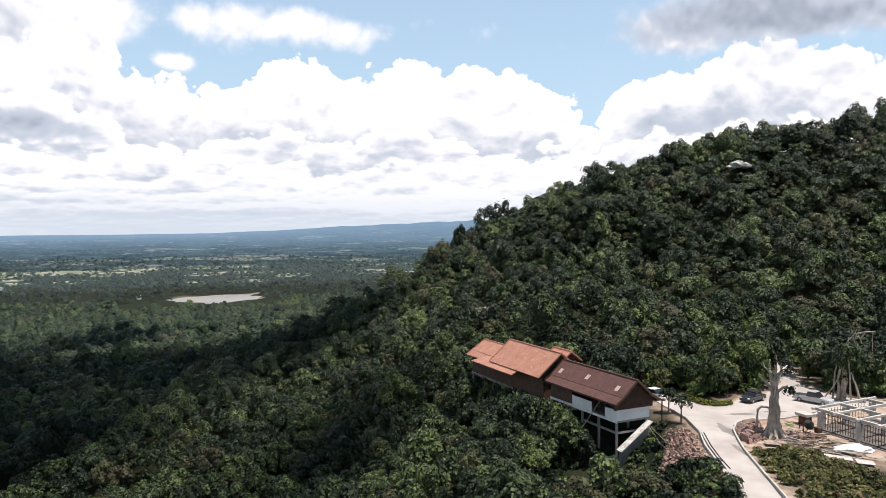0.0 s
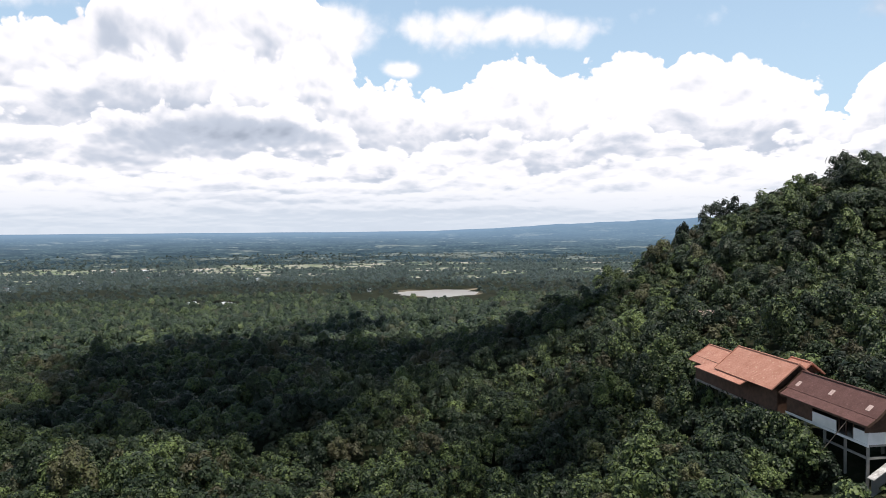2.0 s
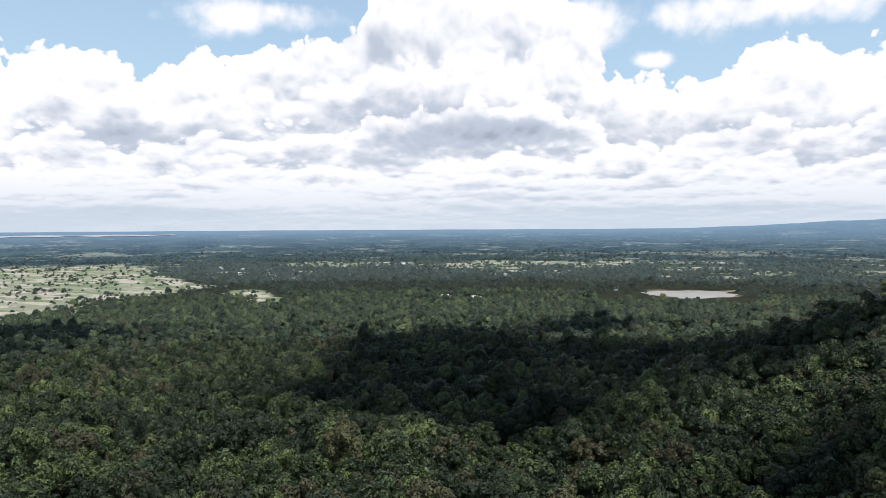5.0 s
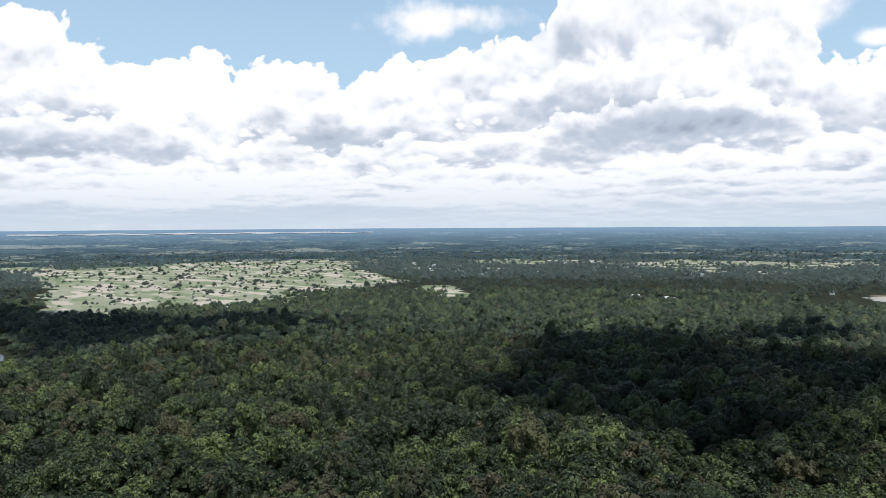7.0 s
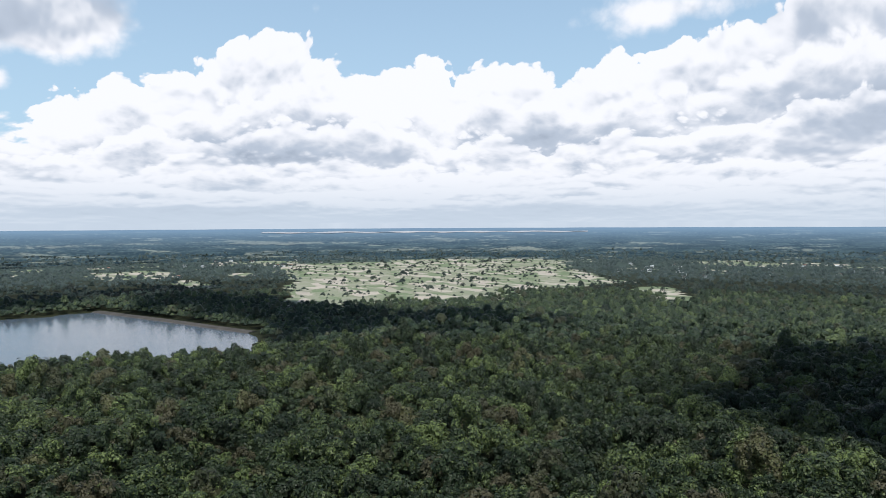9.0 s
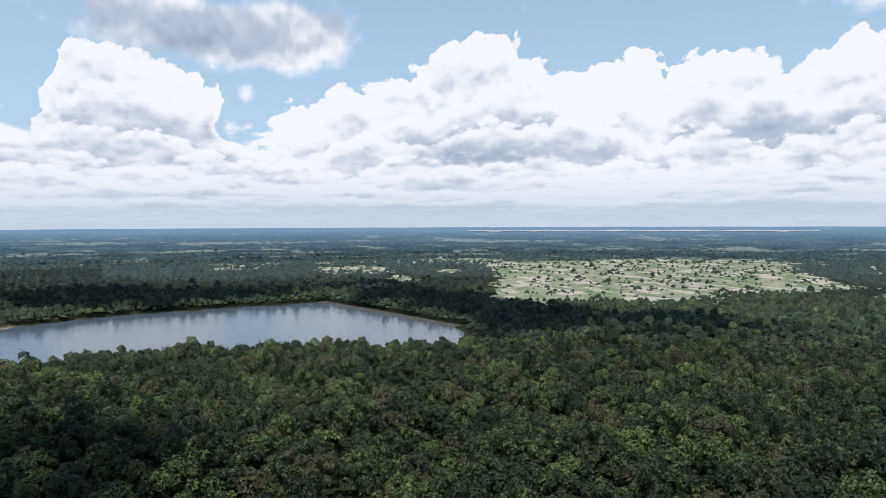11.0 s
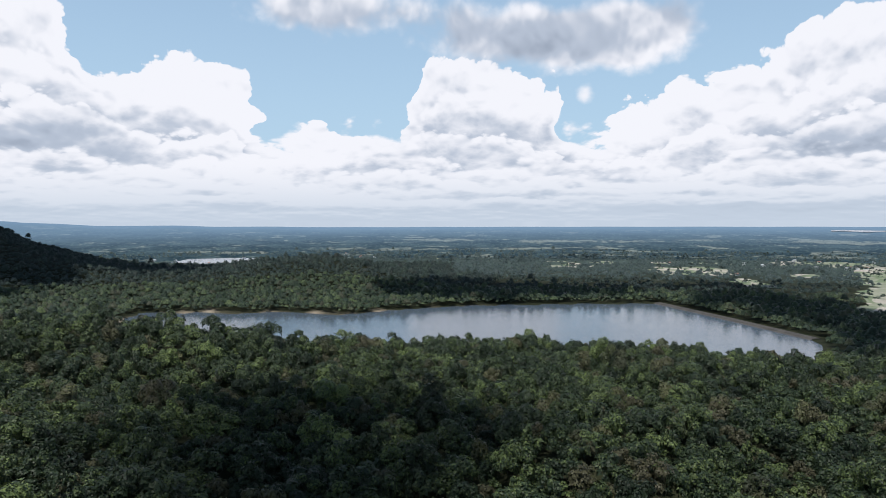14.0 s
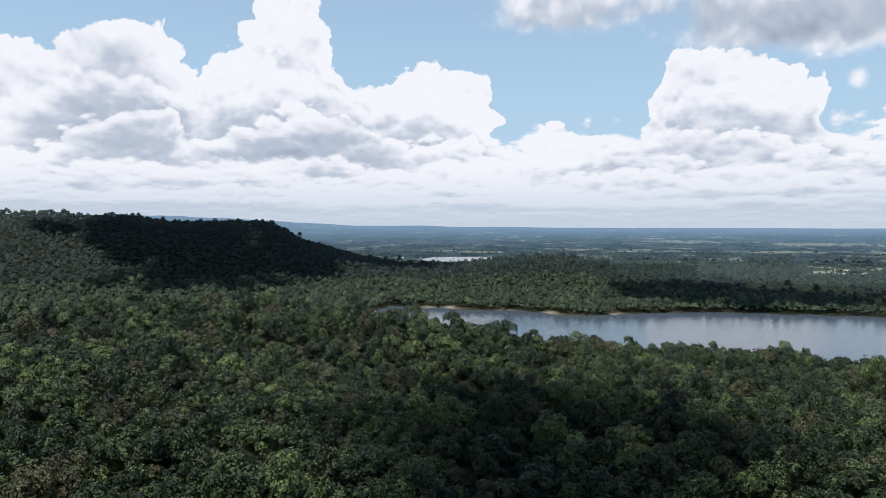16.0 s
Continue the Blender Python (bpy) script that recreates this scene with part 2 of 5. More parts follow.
def foliage(name, dark, mid, light, brown, attribute=False, grain=1.0, gaps=0.6):
    """Leaves: each tree has its own green, each leaf clump varies a little, some trees are yellowish or brown."""
    m, n = material(name)
    if attribute:
        tree_tone = n.add("ShaderNodeAttribute", attribute_name="tint").outputs["Fac"]
    else:
        tree_tone = n.add("ShaderNodeObjectInfo").outputs["Random"]
    at = n.add("ShaderNodeTexCoord").outputs["Object"]
    geometry = n.add("ShaderNodeNewGeometry")
    leaf = n.add("ShaderNodeTexVoronoi")
    n.put(leaf.inputs["Vector"], at)
    leaf.inputs["Scale"].default_value = 4.0 * grain
    one = n.add("ShaderNodeSeparateXYZ")
    n.put(one.inputs[0], leaf.outputs["Color"])
    tone = n.math("ADD", n.math("ADD", n.math("MULTIPLY", tree_tone, 0.58), n.math("MULTIPLY", geometry.outputs["Random Per Island"], 0.2)), n.math("MULTIPLY", one.outputs[0], 0.34))
    green = n.mix(n.ramp(tone, 0.12, 0.6), dark, mid)
    green = n.mix(n.ramp(tone, 0.54, 1.02), green, light)
    odd = n.math("FRACT", n.math("MULTIPLY", tree_tone, 13.7))
    green = n.mix(n.ramp(odd, 0.86, 0.94, 0.0, 0.6), green, brown)
    # each leaf is tilted its own way, and the air shows between them
    tilt = n.vec("NORMALIZE", n.vec("ADD", geometry.outputs["Normal"], n.vec("MULTIPLY", n.vec("SUBTRACT", leaf.outputs["Color"], (0.5, 0.5, 0.5)), (1.15, 1.15, 1.15))))
    bsdf = n.add("ShaderNodeBsdfPrincipled")
    n.put(bsdf.inputs["Base Color"], green)
    bsdf.inputs["Roughness"].default_value, bsdf.inputs["Specular IOR Level"].default_value = 0.55, 0.2
    n.put(bsdf.inputs["Normal"], tilt)
    thin_leaf = n.add("ShaderNodeBsdfTranslucent")
    n.put(thin_leaf.inputs[0], green)
    body_mix, gap_mix = n.add("ShaderNodeMixShader"), n.add("ShaderNodeMixShader")
    body_mix.inputs[0].default_value = 0.1
    n.put(body_mix.inputs[1], bsdf.outputs[0])
    n.put(body_mix.inputs[2], thin_leaf.outputs[0])
    n.put(gap_mix.inputs[0], n.math("GREATER_THAN", leaf.outputs["Distance"], gaps))
    n.put(gap_mix.inputs[1], body_mix.outputs[0])
    n.put(gap_mix.inputs[2], n.add("ShaderNodeBsdfTransparent").outputs[0])
    n.put(n.add("ShaderNodeOutputMaterial").inputs[0], gap_mix.outputs[0])
    return m


GREENS = ((0.005, 0.0095, 0.0052), (0.0155, 0.0272, 0.0122), (0.110, 0.148, 0.047), (0.062, 0.053, 0.029))
LEAF = foliage("leaves", *GREENS, False, 1.0)
LEAVES = foliage("forest leaves", *GREENS, True, 0.8)
FAR_GREEN = foliage("leaves further down", (0.007, 0.0145, 0.0095), (0.020, 0.035, 0.019), (0.088, 0.116, 0.046), (0.046, 0.046, 0.028), True, 0.42, 0.75)
BRIGHT_LEAVES = foliage("bright leaves at the clearing", (0.016, 0.028, 0.008), (0.045, 0.07, 0.018), (0.13, 0.165, 0.045), (0.10, 0.09, 0.04), True)
# these two carry distance haze in the leaf colour: bluish, then paler still
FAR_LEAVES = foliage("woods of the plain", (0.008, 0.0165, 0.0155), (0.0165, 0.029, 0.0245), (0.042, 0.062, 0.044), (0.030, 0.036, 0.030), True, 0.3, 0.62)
HAZY_LEAVES = foliage("haze-tinted woods far out on the plain", (0.028, 0.044, 0.046), (0.042, 0.063, 0.060), (0.062, 0.086, 0.075), (0.05, 0.066, 0.062), True, 0.35, 0.65)
BARK = plain("bark", (0.10, 0.085, 0.07), (0.22, 0.19, 0.16), 1.2, 9, 0.9, bump=0.6)

# ground: leaf litter and grass in the woods, paddy plots on the plain, sand along the water
GROUND, n = material("ground")
at = n.add("ShaderNodeTexCoord").outputs["Object"]
litter = n.mix(n.ramp(n.noise(at, 0.15, 5), 0.35, 0.65), (0.008, 0.012, 0.005), (0.018, 0.021, 0.010))
litter = n.mix(n.ramp(n.noise(at, 1.3, 5), 0.5, 0.72), litter, (0.026, 0.023, 0.015))
stretch = n.vec("MULTIPLY", at, (1.0, 2.2, 0.0))
warp = n.vec("ADD", stretch, n.vec("MULTIPLY", n.join(n.noise(at, 0.012, 2), n.noise(at, 0.017, 2), 0.0), (60, 60, 0)))
plot = n.add("ShaderNodeTexVoronoi", feature="F1", distance="CHEBYCHEV")
n.put(plot.inputs["Vector"], warp)
plot.inputs["Scale"].default_value = 0.022
plot_tone = n.add("ShaderNodeSeparateXYZ")
n.put(plot_tone.inputs[0], plot.outputs["Color"])
paddy = n.mix(n.ramp(plot_tone.outputs[0], 0.3, 0.75), (0.105, 0.138, 0.080), (0.175, 0.188, 0.138))
paddy = n.mix(n.ramp(plot_tone.outputs[1], 0.66, 0.76), paddy, (0.30, 0.275, 0.24))
paddy = n.mix(n.ramp(n.noise(at, 0.02, 6, 0.65), 0.52, 0.72), paddy, (0.245, 0.23, 0.195))
paddy = n.mix(n.ramp(n.voronoi(warp, 0.022, "DISTANCE_TO_EDGE"), 0.015, 0.04, 0.3, 0.0), paddy, (0.10, 0.13, 0.06))
field_fac = n.add("ShaderNodeAttribute", attribute_name="field").outputs["Fac"]
sand_fac = n.add("ShaderNodeAttribute", attribute_name="shore").outputs["Fac"]
bare_fac = n.add("ShaderNodeAttribute", attribute_name="bare").outputs["Fac"]
earth = n.mix(n.ramp(n.noise(at, 0.5, 6, 0.6), 0.35, 0.65), (0.24, 0.165, 0.125), (0.40, 0.315, 0.255))
earth = n.mix(n.ramp(n.noise(at, 0.9, 5), 0.55, 0.68), earth, (0.07, 0.09, 0.035))
# distance haze put into the litter colour from 1100 m outward
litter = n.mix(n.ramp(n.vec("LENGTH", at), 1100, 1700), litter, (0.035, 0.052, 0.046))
all_ground = n.mix(n.ramp(n.math("ADD", field_fac, n.math("MULTIPLY", n.math("SUBTRACT", n.noise(at, 0.02, 4), 0.5), 0.7)), 0.42, 0.5), litter, paddy)
all_ground = n.mix(sand_fac, all_ground, n.mix(n.noise(at, 0.3, 4), (0.20, 0.165, 0.12), (0.32, 0.27, 0.21)))
all_ground = n.mix(bare_fac, all_ground, earth)
finish(n, all_ground, 0.95, bump=n.noise(at, 2.0, 5), strength=0.4, distance=0.2, spec=0.1)

# the far plain and hills, some kilometres off: strips of wood and field, ever flatter towards the horizon; the blue of
# the haze is put into their colours
DISTANCE, n = material("distance")
at = n.add("ShaderNodeTexCoord").outputs["Object"]
sep = n.add("ShaderNodeSeparateXYZ")
n.put(sep.inputs[0], at)
far = n.vec("LENGTH", n.vec("MULTIPLY", at, (1, 1, 0)))
turn = n.math("ARCTAN2", sep.outputs[0], sep.outputs[1])
down = n.math("DIVIDE", n.math("SUBTRACT", EYE, sep.outputs[2]), far)
band = n.vec("MULTIPLY", n.join(turn, down, 0.0), (1250, 1250, 0))
open_land = n.add("ShaderNodeAttribute", attribute_name="field").outputs["Fac"]
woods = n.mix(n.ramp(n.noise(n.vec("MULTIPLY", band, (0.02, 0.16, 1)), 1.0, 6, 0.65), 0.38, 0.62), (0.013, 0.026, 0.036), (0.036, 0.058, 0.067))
grove = n.noise(n.vec("MULTIPLY", band, (0.16, 0.5, 1)), 1.0, 4, 0.7)
woods = n.mix(n.ramp(grove, 0.50, 0.68, 0.0, 0.8), woods, (0.070, 0.098, 0.090))
fieldish = n.math("ADD", n.math("MULTIPLY", open_land, 0.13), n.math("MULTIPLY", n.noise(n.vec("MULTIPLY", band, (0.009, 0.10, 1)), 1.0, 3, 0.6), 0.55))
fieldish = n.math("ADD", fieldish, n.math("MULTIPLY", n.noise(n.vec("MULTIPLY", band, (0.07, 0.42, 1)), 1.0, 4, 0.7), 0.5))
woods = n.mix(n.ramp(fieldish, 0.60, 0.70, 0.0, 0.45), woods, n.mix(grove, (0.14, 0.17, 0.13), (0.36, 0.36, 0.31)))
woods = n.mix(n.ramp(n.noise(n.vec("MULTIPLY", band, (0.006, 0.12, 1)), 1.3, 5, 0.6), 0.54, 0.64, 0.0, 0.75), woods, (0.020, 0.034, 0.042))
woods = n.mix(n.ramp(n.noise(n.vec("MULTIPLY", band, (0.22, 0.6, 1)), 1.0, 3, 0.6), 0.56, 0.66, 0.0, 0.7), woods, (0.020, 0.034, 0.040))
# haze painted in: the colour turns blue-grey with distance
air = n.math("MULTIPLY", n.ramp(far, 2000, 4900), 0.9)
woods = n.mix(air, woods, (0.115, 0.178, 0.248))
finish(n, woods, 1.0, spec=0.0)

# still water
WATER, n = material("water")
at = n.add("ShaderNodeTexCoord").outputs["Object"]
finish(n, n.mix(n.noise(at, 0.01, 3), (0.050, 0.070, 0.095), (0.065, 0.085, 0.11)), 0.12, bump=n.noise(at, 0.7, 3), strength=0.3, distance=0.25, spec=0.15)
MUDDY = plain("muddy shallow water", (0.18, 0.168, 0.150), (0.26, 0.243, 0.218), 0.02, 0.2, 0.35, bump=0.05)

# ---- the land ----
def step(v, a, b):
    t = np.clip((np.asarray(v, float) - a) / (b - a), 0, 1)
    return t * t * (3 - 2 * t)


def wave(x, y, size, seed):
    """Soft unevenness of about -1 to 1."""
    r = np.random.RandomState(seed)
    total = 0
    for k in range(7):
        a, ph, s = r.uniform(0, 6.283), r.uniform(0, 6.283), size * r.uniform(0.6, 1.7)
        total = total + np.sin((x * math.cos(a) + y * math.sin(a)) * 6.283 / s + ph)
    return total / 3.2


def inside(x, y, corners):
    """Metres inside a closed outline (outside: minus)."""
    x, y = np.asarray(x, float), np.asarray(y, float)
    best, odd = np.full(x.shape, 1e9), np.zeros(x.shape, bool)
    for (x0, y0), (x1, y1) in zip(corners, corners[1:] + corners[:1]):
        ex, ey = x1 - x0, y1 - y0
        t = np.clip(((x - x0) * ex + (y - y0) * ey) / (ex * ex + ey * ey), 0, 1)
        best = np.minimum(best, np.hypot(x - x0 - t * ex, y - y0 - t * ey))
        odd ^= ((y0 > y) != (y1 > y)) & (x < x0 + (y - y0) / (ey if ey else 1e-9) * ex)
    return np.where(odd, best, -best)



def at_heading(*places):
    """Corners in the plan from headings (degrees to the left of the first view) and distances from the lookout."""
    return [(-d * math.sin(radians(h)), d * math.cos(radians(h))) for h, d in places]


RESERVOIR = [(-575, -600), (-612, -535), (-617, -491), (-640, -470), (-650, -425), (-640, -398), (-660, -372), (-700, -360), (-720, -335), (-752, -318), (-785, -275), (-831, -195), (-856, -140), (-884, -88), (-665, 60), (-500, 50), (-450, -150), (-430, -330), (-470, -540)]
POND = [(-396, 999), (-356, 1021), (-289, 1069), (-255, 980), (-300, 930), (-376, 967)]
FAR_LAKE = at_heading((134, 1830), (132.5, 1975), (130, 1985), (127, 1950), (126.6, 1850), (129, 1760), (132, 1735))
PADDIES = at_heading((82.7, 915), (82.3, 1200), (82.6, 1350), (83, 1600), (80.8, 1750), (74.5, 1816), (69, 2060), (60.8, 2034), (58.7, 1428), (56, 1156), (57, 1080), (60.8, 1030), (63.8, 905), (69.2, 824), (72.8, 850), (77.9, 792))
# smaller fields: heading, distance, half their spread in heading, half their depth
PLOTS = [(52.8, 1010, 1.6, 85), (51.0, 915, 1.0, 62), (36.8, 926, .6, 32), (34.5, 908, 1.3, 26), (42, 1800, 2.2, 60), (38, 1700, 1.6, 40), (33.5, 1730, 3.2, 70), (29.3, 1780, 2.6, 80), (31.5, 1574, .9, 40), (27.6, 1470, 1.1, 40), (25.3, 1700, 2.4, 70), (22.8, 1960, 2.2, 160),
         (19.6, 1370, .8, 30), (16.4, 1630, 2.4, 45), (15.4, 1365, 1.6, 35), (12, 1500, 1.2, 50), (15.8, 2420, 4, 200), (9.8, 2300, 3, 120), (27, 2300, 2.5, 120), (93.2, 1480, 2.8, 110), (88.3, 1175, 1.3, 30), (85.8, 920, .6, 22), (85.6, 1410, 1.0, 45), (89.6, 1250, .9, 40), (84.6, 1850, 2.6, 50),
         (116.4, 2430, 3, 60), (85.6, 2160, 3.6, 60), (76.9, 2140, 3, 50), (73, 2500, 3, 80), (107.7, 2490, 3, 70), (99, 2350, 4, 70), (94, 2050, 2, 40), (66, 2500, 4, 90), (56, 2600, 3, 70), (47, 2450, 2.2, 60), (123, 2500, 3, 80), (129, 2350, 4, 60), (101, 3000, 5, 100), (88, 3100, 6, 100), (80, 3000, 4, 90), (70, 3200, 5, 90), (36, 2300, 4, 60), (112, 3100, 4, 90)]
WATER_Z, ROAD_Z = 1.5, 74.0
# the road and the parking ground
ROAD = [(27.3, 59.1), (28.7, 68.9), (30.1, 75.8), (31.0, 82.7), (32.3, 88.2), (32.8, 94.5), (31.6, 104.3), (33.1, 108.3), (36.1, 105.1), (37.1, 101.7), (39.6, 101.0), (42.1, 102.7), (45.1, 106.3), (49.1, 107.8), (53.1, 112.2),
        (56.1, 116.7), (59.6, 126.5), (62.1, 133.9), (65.1, 133.9), (62.5, 126.4), (59.3, 116.7), (57.9, 111.2), (59.6, 106.3), (66.1, 102.4), (52.1, 97.9), (46.1, 94.7), (41.6, 93.8), (38.2, 91.7), (36.5, 88.2), (35.7, 85.4), (34.6, 80.5), (33.3, 72.8), (32.3, 67.2), (31.1, 59.1)]
YARD = [(36.6, 82.7), (38.6, 91.5), (41.1, 94.5), (47.1, 95.5), (53.1, 99.4), (70.1, 104.3), (80.2, 90.6), (62.1, 72.8), (46.1, 78.7)]


def land(x, y):
    """The ground's height."""
    x, y = np.asarray(x, float), np.asarray(y, float)
    d = np.hypot(x, y)
    heading = np.degrees(np.arctan2(-x, y))
    heading = np.where(heading < -110, heading + 360, heading)
    # bench on which the woods stand; it ends in a crest over the reservoir and runs out gently to the plain further round
    crest = step(heading, 66, 86)
    d0 = 110 + crest * 110 + 40 * step(heading, 120, 155)
    d1 = 880 - crest * 370 + 60 * step(heading, 120, 155)
    keep = 1 - step(d, d0, d1)
    z = 3 + keep * (47 + 18 * step(heading, 112, 162) * step(d, 60, 300))
    # flank of the hill, the shelf of the road, and the hill behind it
    flank = 24 * step(x, -42, 32) * step(y, -160, 40) * (1 - step(d, 300, 800))
    z = z + flank
    hill = 68.0 / (1 + np.exp(-(x - 45) / 45)) * step(y, 126, 245) * (1 - step(d, 330, 760) * 0.9)
    z = z + hill
    z = z + 7.5 * np.exp(-((x + 22) / 45) ** 2 - ((y - 245) / 75) ** 2)
    z = z + (wave(x, y, 90, 3) * 2.2 + wave(x, y, 34, 5) * 0.9) * keep * step(np.abs(inside(x, y, ROAD + [])), 3, 30)
    # low wooded hill beyond the reservoir and the long hill further round
    low_crest = np.interp(heading, (98, 106, 112, 116.5, 119.5, 123, 127, 131, 135, 140, 150), (0, 3, 8, 18, 32, 38, 34, 27, 22, 22, 20))
    z = z + low_crest * np.exp(-((d - 1090) / 150) ** 2)
    high_crest = np.interp(heading, (131, 135.2, 139.6, 142.6, 145.1, 148, 153.7, 157, 160, 200, 235), (0, 8, 36, 54, 81, 92, 95, 101, 104, 100, 0))
    z = z + high_crest * np.exp(-((d - 1330) / 220) ** 2)
    z = z + wave(x, y, 160, 9) * 4 * step(d, 950, 1200) * step(heading, 100, 130) * (1 - step(d, 1500, 1700))
    z = z - 4.8 * np.exp(-((x - 20.5) / 7.5) ** 2 - ((y - 86.5) / 7.5) ** 2)
    # shelf
    shelf = np.maximum(step(inside(x, y, ROAD), -7, -1), step(inside(x, y, YARD), -7, -1))
    z = z * (1 - shelf) + (ROAD_Z - 0.15) * shelf
    # basins
    for outline in (RESERVOIR, POND, FAR_LAKE):
        wet = inside(x, y, outline) + wave(x, y, 70, 11) * 6
        z = z * (1 - step(wet, -30, 0)) + step(wet, -30, 0) * np.minimum(z, 2.2) - 6 * step(wet, 0, 14)
    # far off the sheet lifts to the height of the real horizon
    s = np.clip((d - 2000) / 2900, 0, 1)
    return z + EYE * (1 - 1 / (1 + 1.857 * s * s))


def headings(x, y):
    h = np.degrees(np.arctan2(-x, y))
    return np.where(h < -110, h + 360, h)


def fields(x, y):
    """1 where the land is open, 0 in the woods."""
    d = np.hypot(x, y)
    h = headings(x, y)
    f = step(inside(x, y, PADDIES) + 26 * wave(x, y, 120, 24) + 10 * wave(x, y, 40, 25), -20, 20)
    for ch, cd, rh, rd in PLOTS:
        f = np.maximum(f, step(1.35 - np.hypot((h - ch) / rh, (d - cd) / rd) + 0.2 * wave(x, y, 60, 23), 0, 0.4))
    patch = step(wave(x, y, 300, 21) + 0.7 * wave(x, y, 110, 22), 0.6, 0.85) * step(d, 1350, 1500) * (1 - step(h, 100, 108) * (1 - step(d, 1800, 1900)))
    return np.maximum(f, patch * 0.9)


def link_mesh(name, points, faces, mat, parent=None, smooth=False, floats=None):
    """A mesh object from arrays of points and of faces that all have as many corners."""
    points, faces = np.asarray(points, np.float32), np.asarray(faces, np.int32)
    me = bpy.data.meshes.new(name)
    me.vertices.add(len(points))
    me.vertices.foreach_set("co", points.ravel())
    me.loops.add(faces.size)
    me.loops.foreach_set("vertex_index", faces.ravel())
    me.polygons.add(len(faces))
    me.polygons.foreach_set("loop_start", np.arange(len(faces), dtype=np.int32) * faces.shape[1])
    for key, values in (floats or {}).items():
        me.attributes.new(key, "FLOAT", "POINT").data.foreach_set("value", np.asarray(values, np.float32))
    me.materials.append(mat)
    me.update(calc_edges=True)
    if smooth:
        me.polygons.foreach_set("use_smooth", np.ones(len(faces), bool))
    ob = new(name, me)
    ob.parent = parent
    return ob


def sheet(name, xs, ys, mat, keep_if=None):
    gx, gy = np.meshgrid(xs, ys)
    x, y = gx.ravel(), gy.ravel()
    z = land(x, y)
    i = np.arange(len(x)).reshape(gx.shape)
    quads = np.stack([i[:-1, :-1], i[:-1, 1:], i[1:, 1:], i[1:, :-1]], -1).reshape(-1, 4)
    d = np.hypot(x, y)
    if keep_if is not None:
        quads = quads[keep_if(d[quads])]
    near_water = np.maximum(np.maximum(inside(x, y, RESERVOIR), inside(x, y, POND)), inside(x, y, FAR_LAKE))
    shore = step(near_water, -6, -3) * step(z, 3.5, 2.0) * step(wave(x, y, 60, 41), -0.2, 0.6) * np.maximum(step(headings(x, y), 108, 114), 1 - step(headings(x, y), 30, 40))
    bare = np.maximum(step(inside(x, y, YARD), -4, 0), step(inside(x, y, ROAD), -3, -0.5))
    return link_mesh(name, np.stack([x, y, z], -1), quads, mat, smooth=True, floats={"field": fields(x, y), "shore": shore, "bare": bare})


def spread(n, reach, power):
    t = np.linspace(-1, 1, n)
    return np.sign(t) * (0.12 * np.abs(t) + 0.88 * np.abs(t) ** power) * reach


xs = spread(271, 2450, 2.6)
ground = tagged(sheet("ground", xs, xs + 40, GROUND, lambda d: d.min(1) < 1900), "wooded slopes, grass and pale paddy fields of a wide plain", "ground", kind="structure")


def ring(name, d_in, d_out, rows, cols, mat, lift):
    dd = np.linspace(d_in, d_out, rows)
    aa = np.linspace(0, 2 * np.pi, cols, endpoint=False)
    D, A = np.meshgrid(dd, aa, indexing="ij")
    x, y = -D * np.sin(A), D * np.cos(A)
    z = lift(D, np.degrees(A))
    i = np.arange(D.size).reshape(D.shape)
    j = np.roll(i, -1, 1)
    quads = np.stack([i[:-1], i[1:], j[1:], j[:-1]], -1).reshape(-1, 4)
    return link_mesh(name, np.stack([x.ravel(), y.ravel(), z.ravel()], -1), quads, mat, smooth=True, floats={"field": fields(x.ravel(), y.ravel())})


def far_land(d, heading):
    s = np.clip((d - 2000) / 2900, 0, 1)
    z = 2.6 + EYE * (1 - 1 / (1 + 1.857 * s * s))
    h = (heading + 110) % 360 - 110
    up = step(d, 3500, 4450)
    crest = np.interp(h, (-60, -40, -5, -3, 3.8, 8.4, 12.8, 17.9, 24, 122, 126, 130.7, 133, 135.2, 138.7, 142.6, 148, 154, 165, 200, 235), (0, 85, 85, 84, 60, 44, 22, 5, 0, 0, 5, 6, 14, 14, 14, 32, 60, 82, 86, 80, 0))
    rough = 1 + 0.03 * np.sin(h * 1.7) + 0.02 * np.sin(h * 4.1)
    return z + up * crest * rough + 0.6 * np.sin(h * 0.9) * up


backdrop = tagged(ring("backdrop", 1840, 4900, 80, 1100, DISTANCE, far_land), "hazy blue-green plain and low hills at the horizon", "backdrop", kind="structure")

for name, outline, label in (("water", RESERVOIR, "calm grey-blue reservoir behind a long dam"), ("water_1", POND, "pale pond at the foot of the woods"), ("water_2", FAR_LAKE, "distant pale lake on the plain")):
    c = np.array(outline)
    lo, hi = c.min(0) - 25, c.max(0) + 25
    wet_z = 4.6 if outline is FAR_LAKE else WATER_Z
    sheet_corners = [(*p, wet_z) for p in outline] if outline is FAR_LAKE else [(lo[0], lo[1], wet_z), (hi[0], lo[1], wet_z), (hi[0], hi[1], wet_z), (lo[0], hi[1], wet_z)]
    tagged(link_mesh(name, sheet_corners, [tuple(range(len(sheet_corners)))], MUDDY if outline is POND else WATER), label, "water", kind="structure")

aa = np.radians(np.linspace(58, 84, 60))
strip = [(-d * math.sin(a), d * math.cos(a), float(far_land(d, math.degrees(a))) + 2.0) for d0, d1 in ((3960, 4130),) for a, k in zip(aa, range(60)) for d in (d0 + 60 * math.sin(k * 0.9), d1 - 50 * math.sin(k * 0.53))]
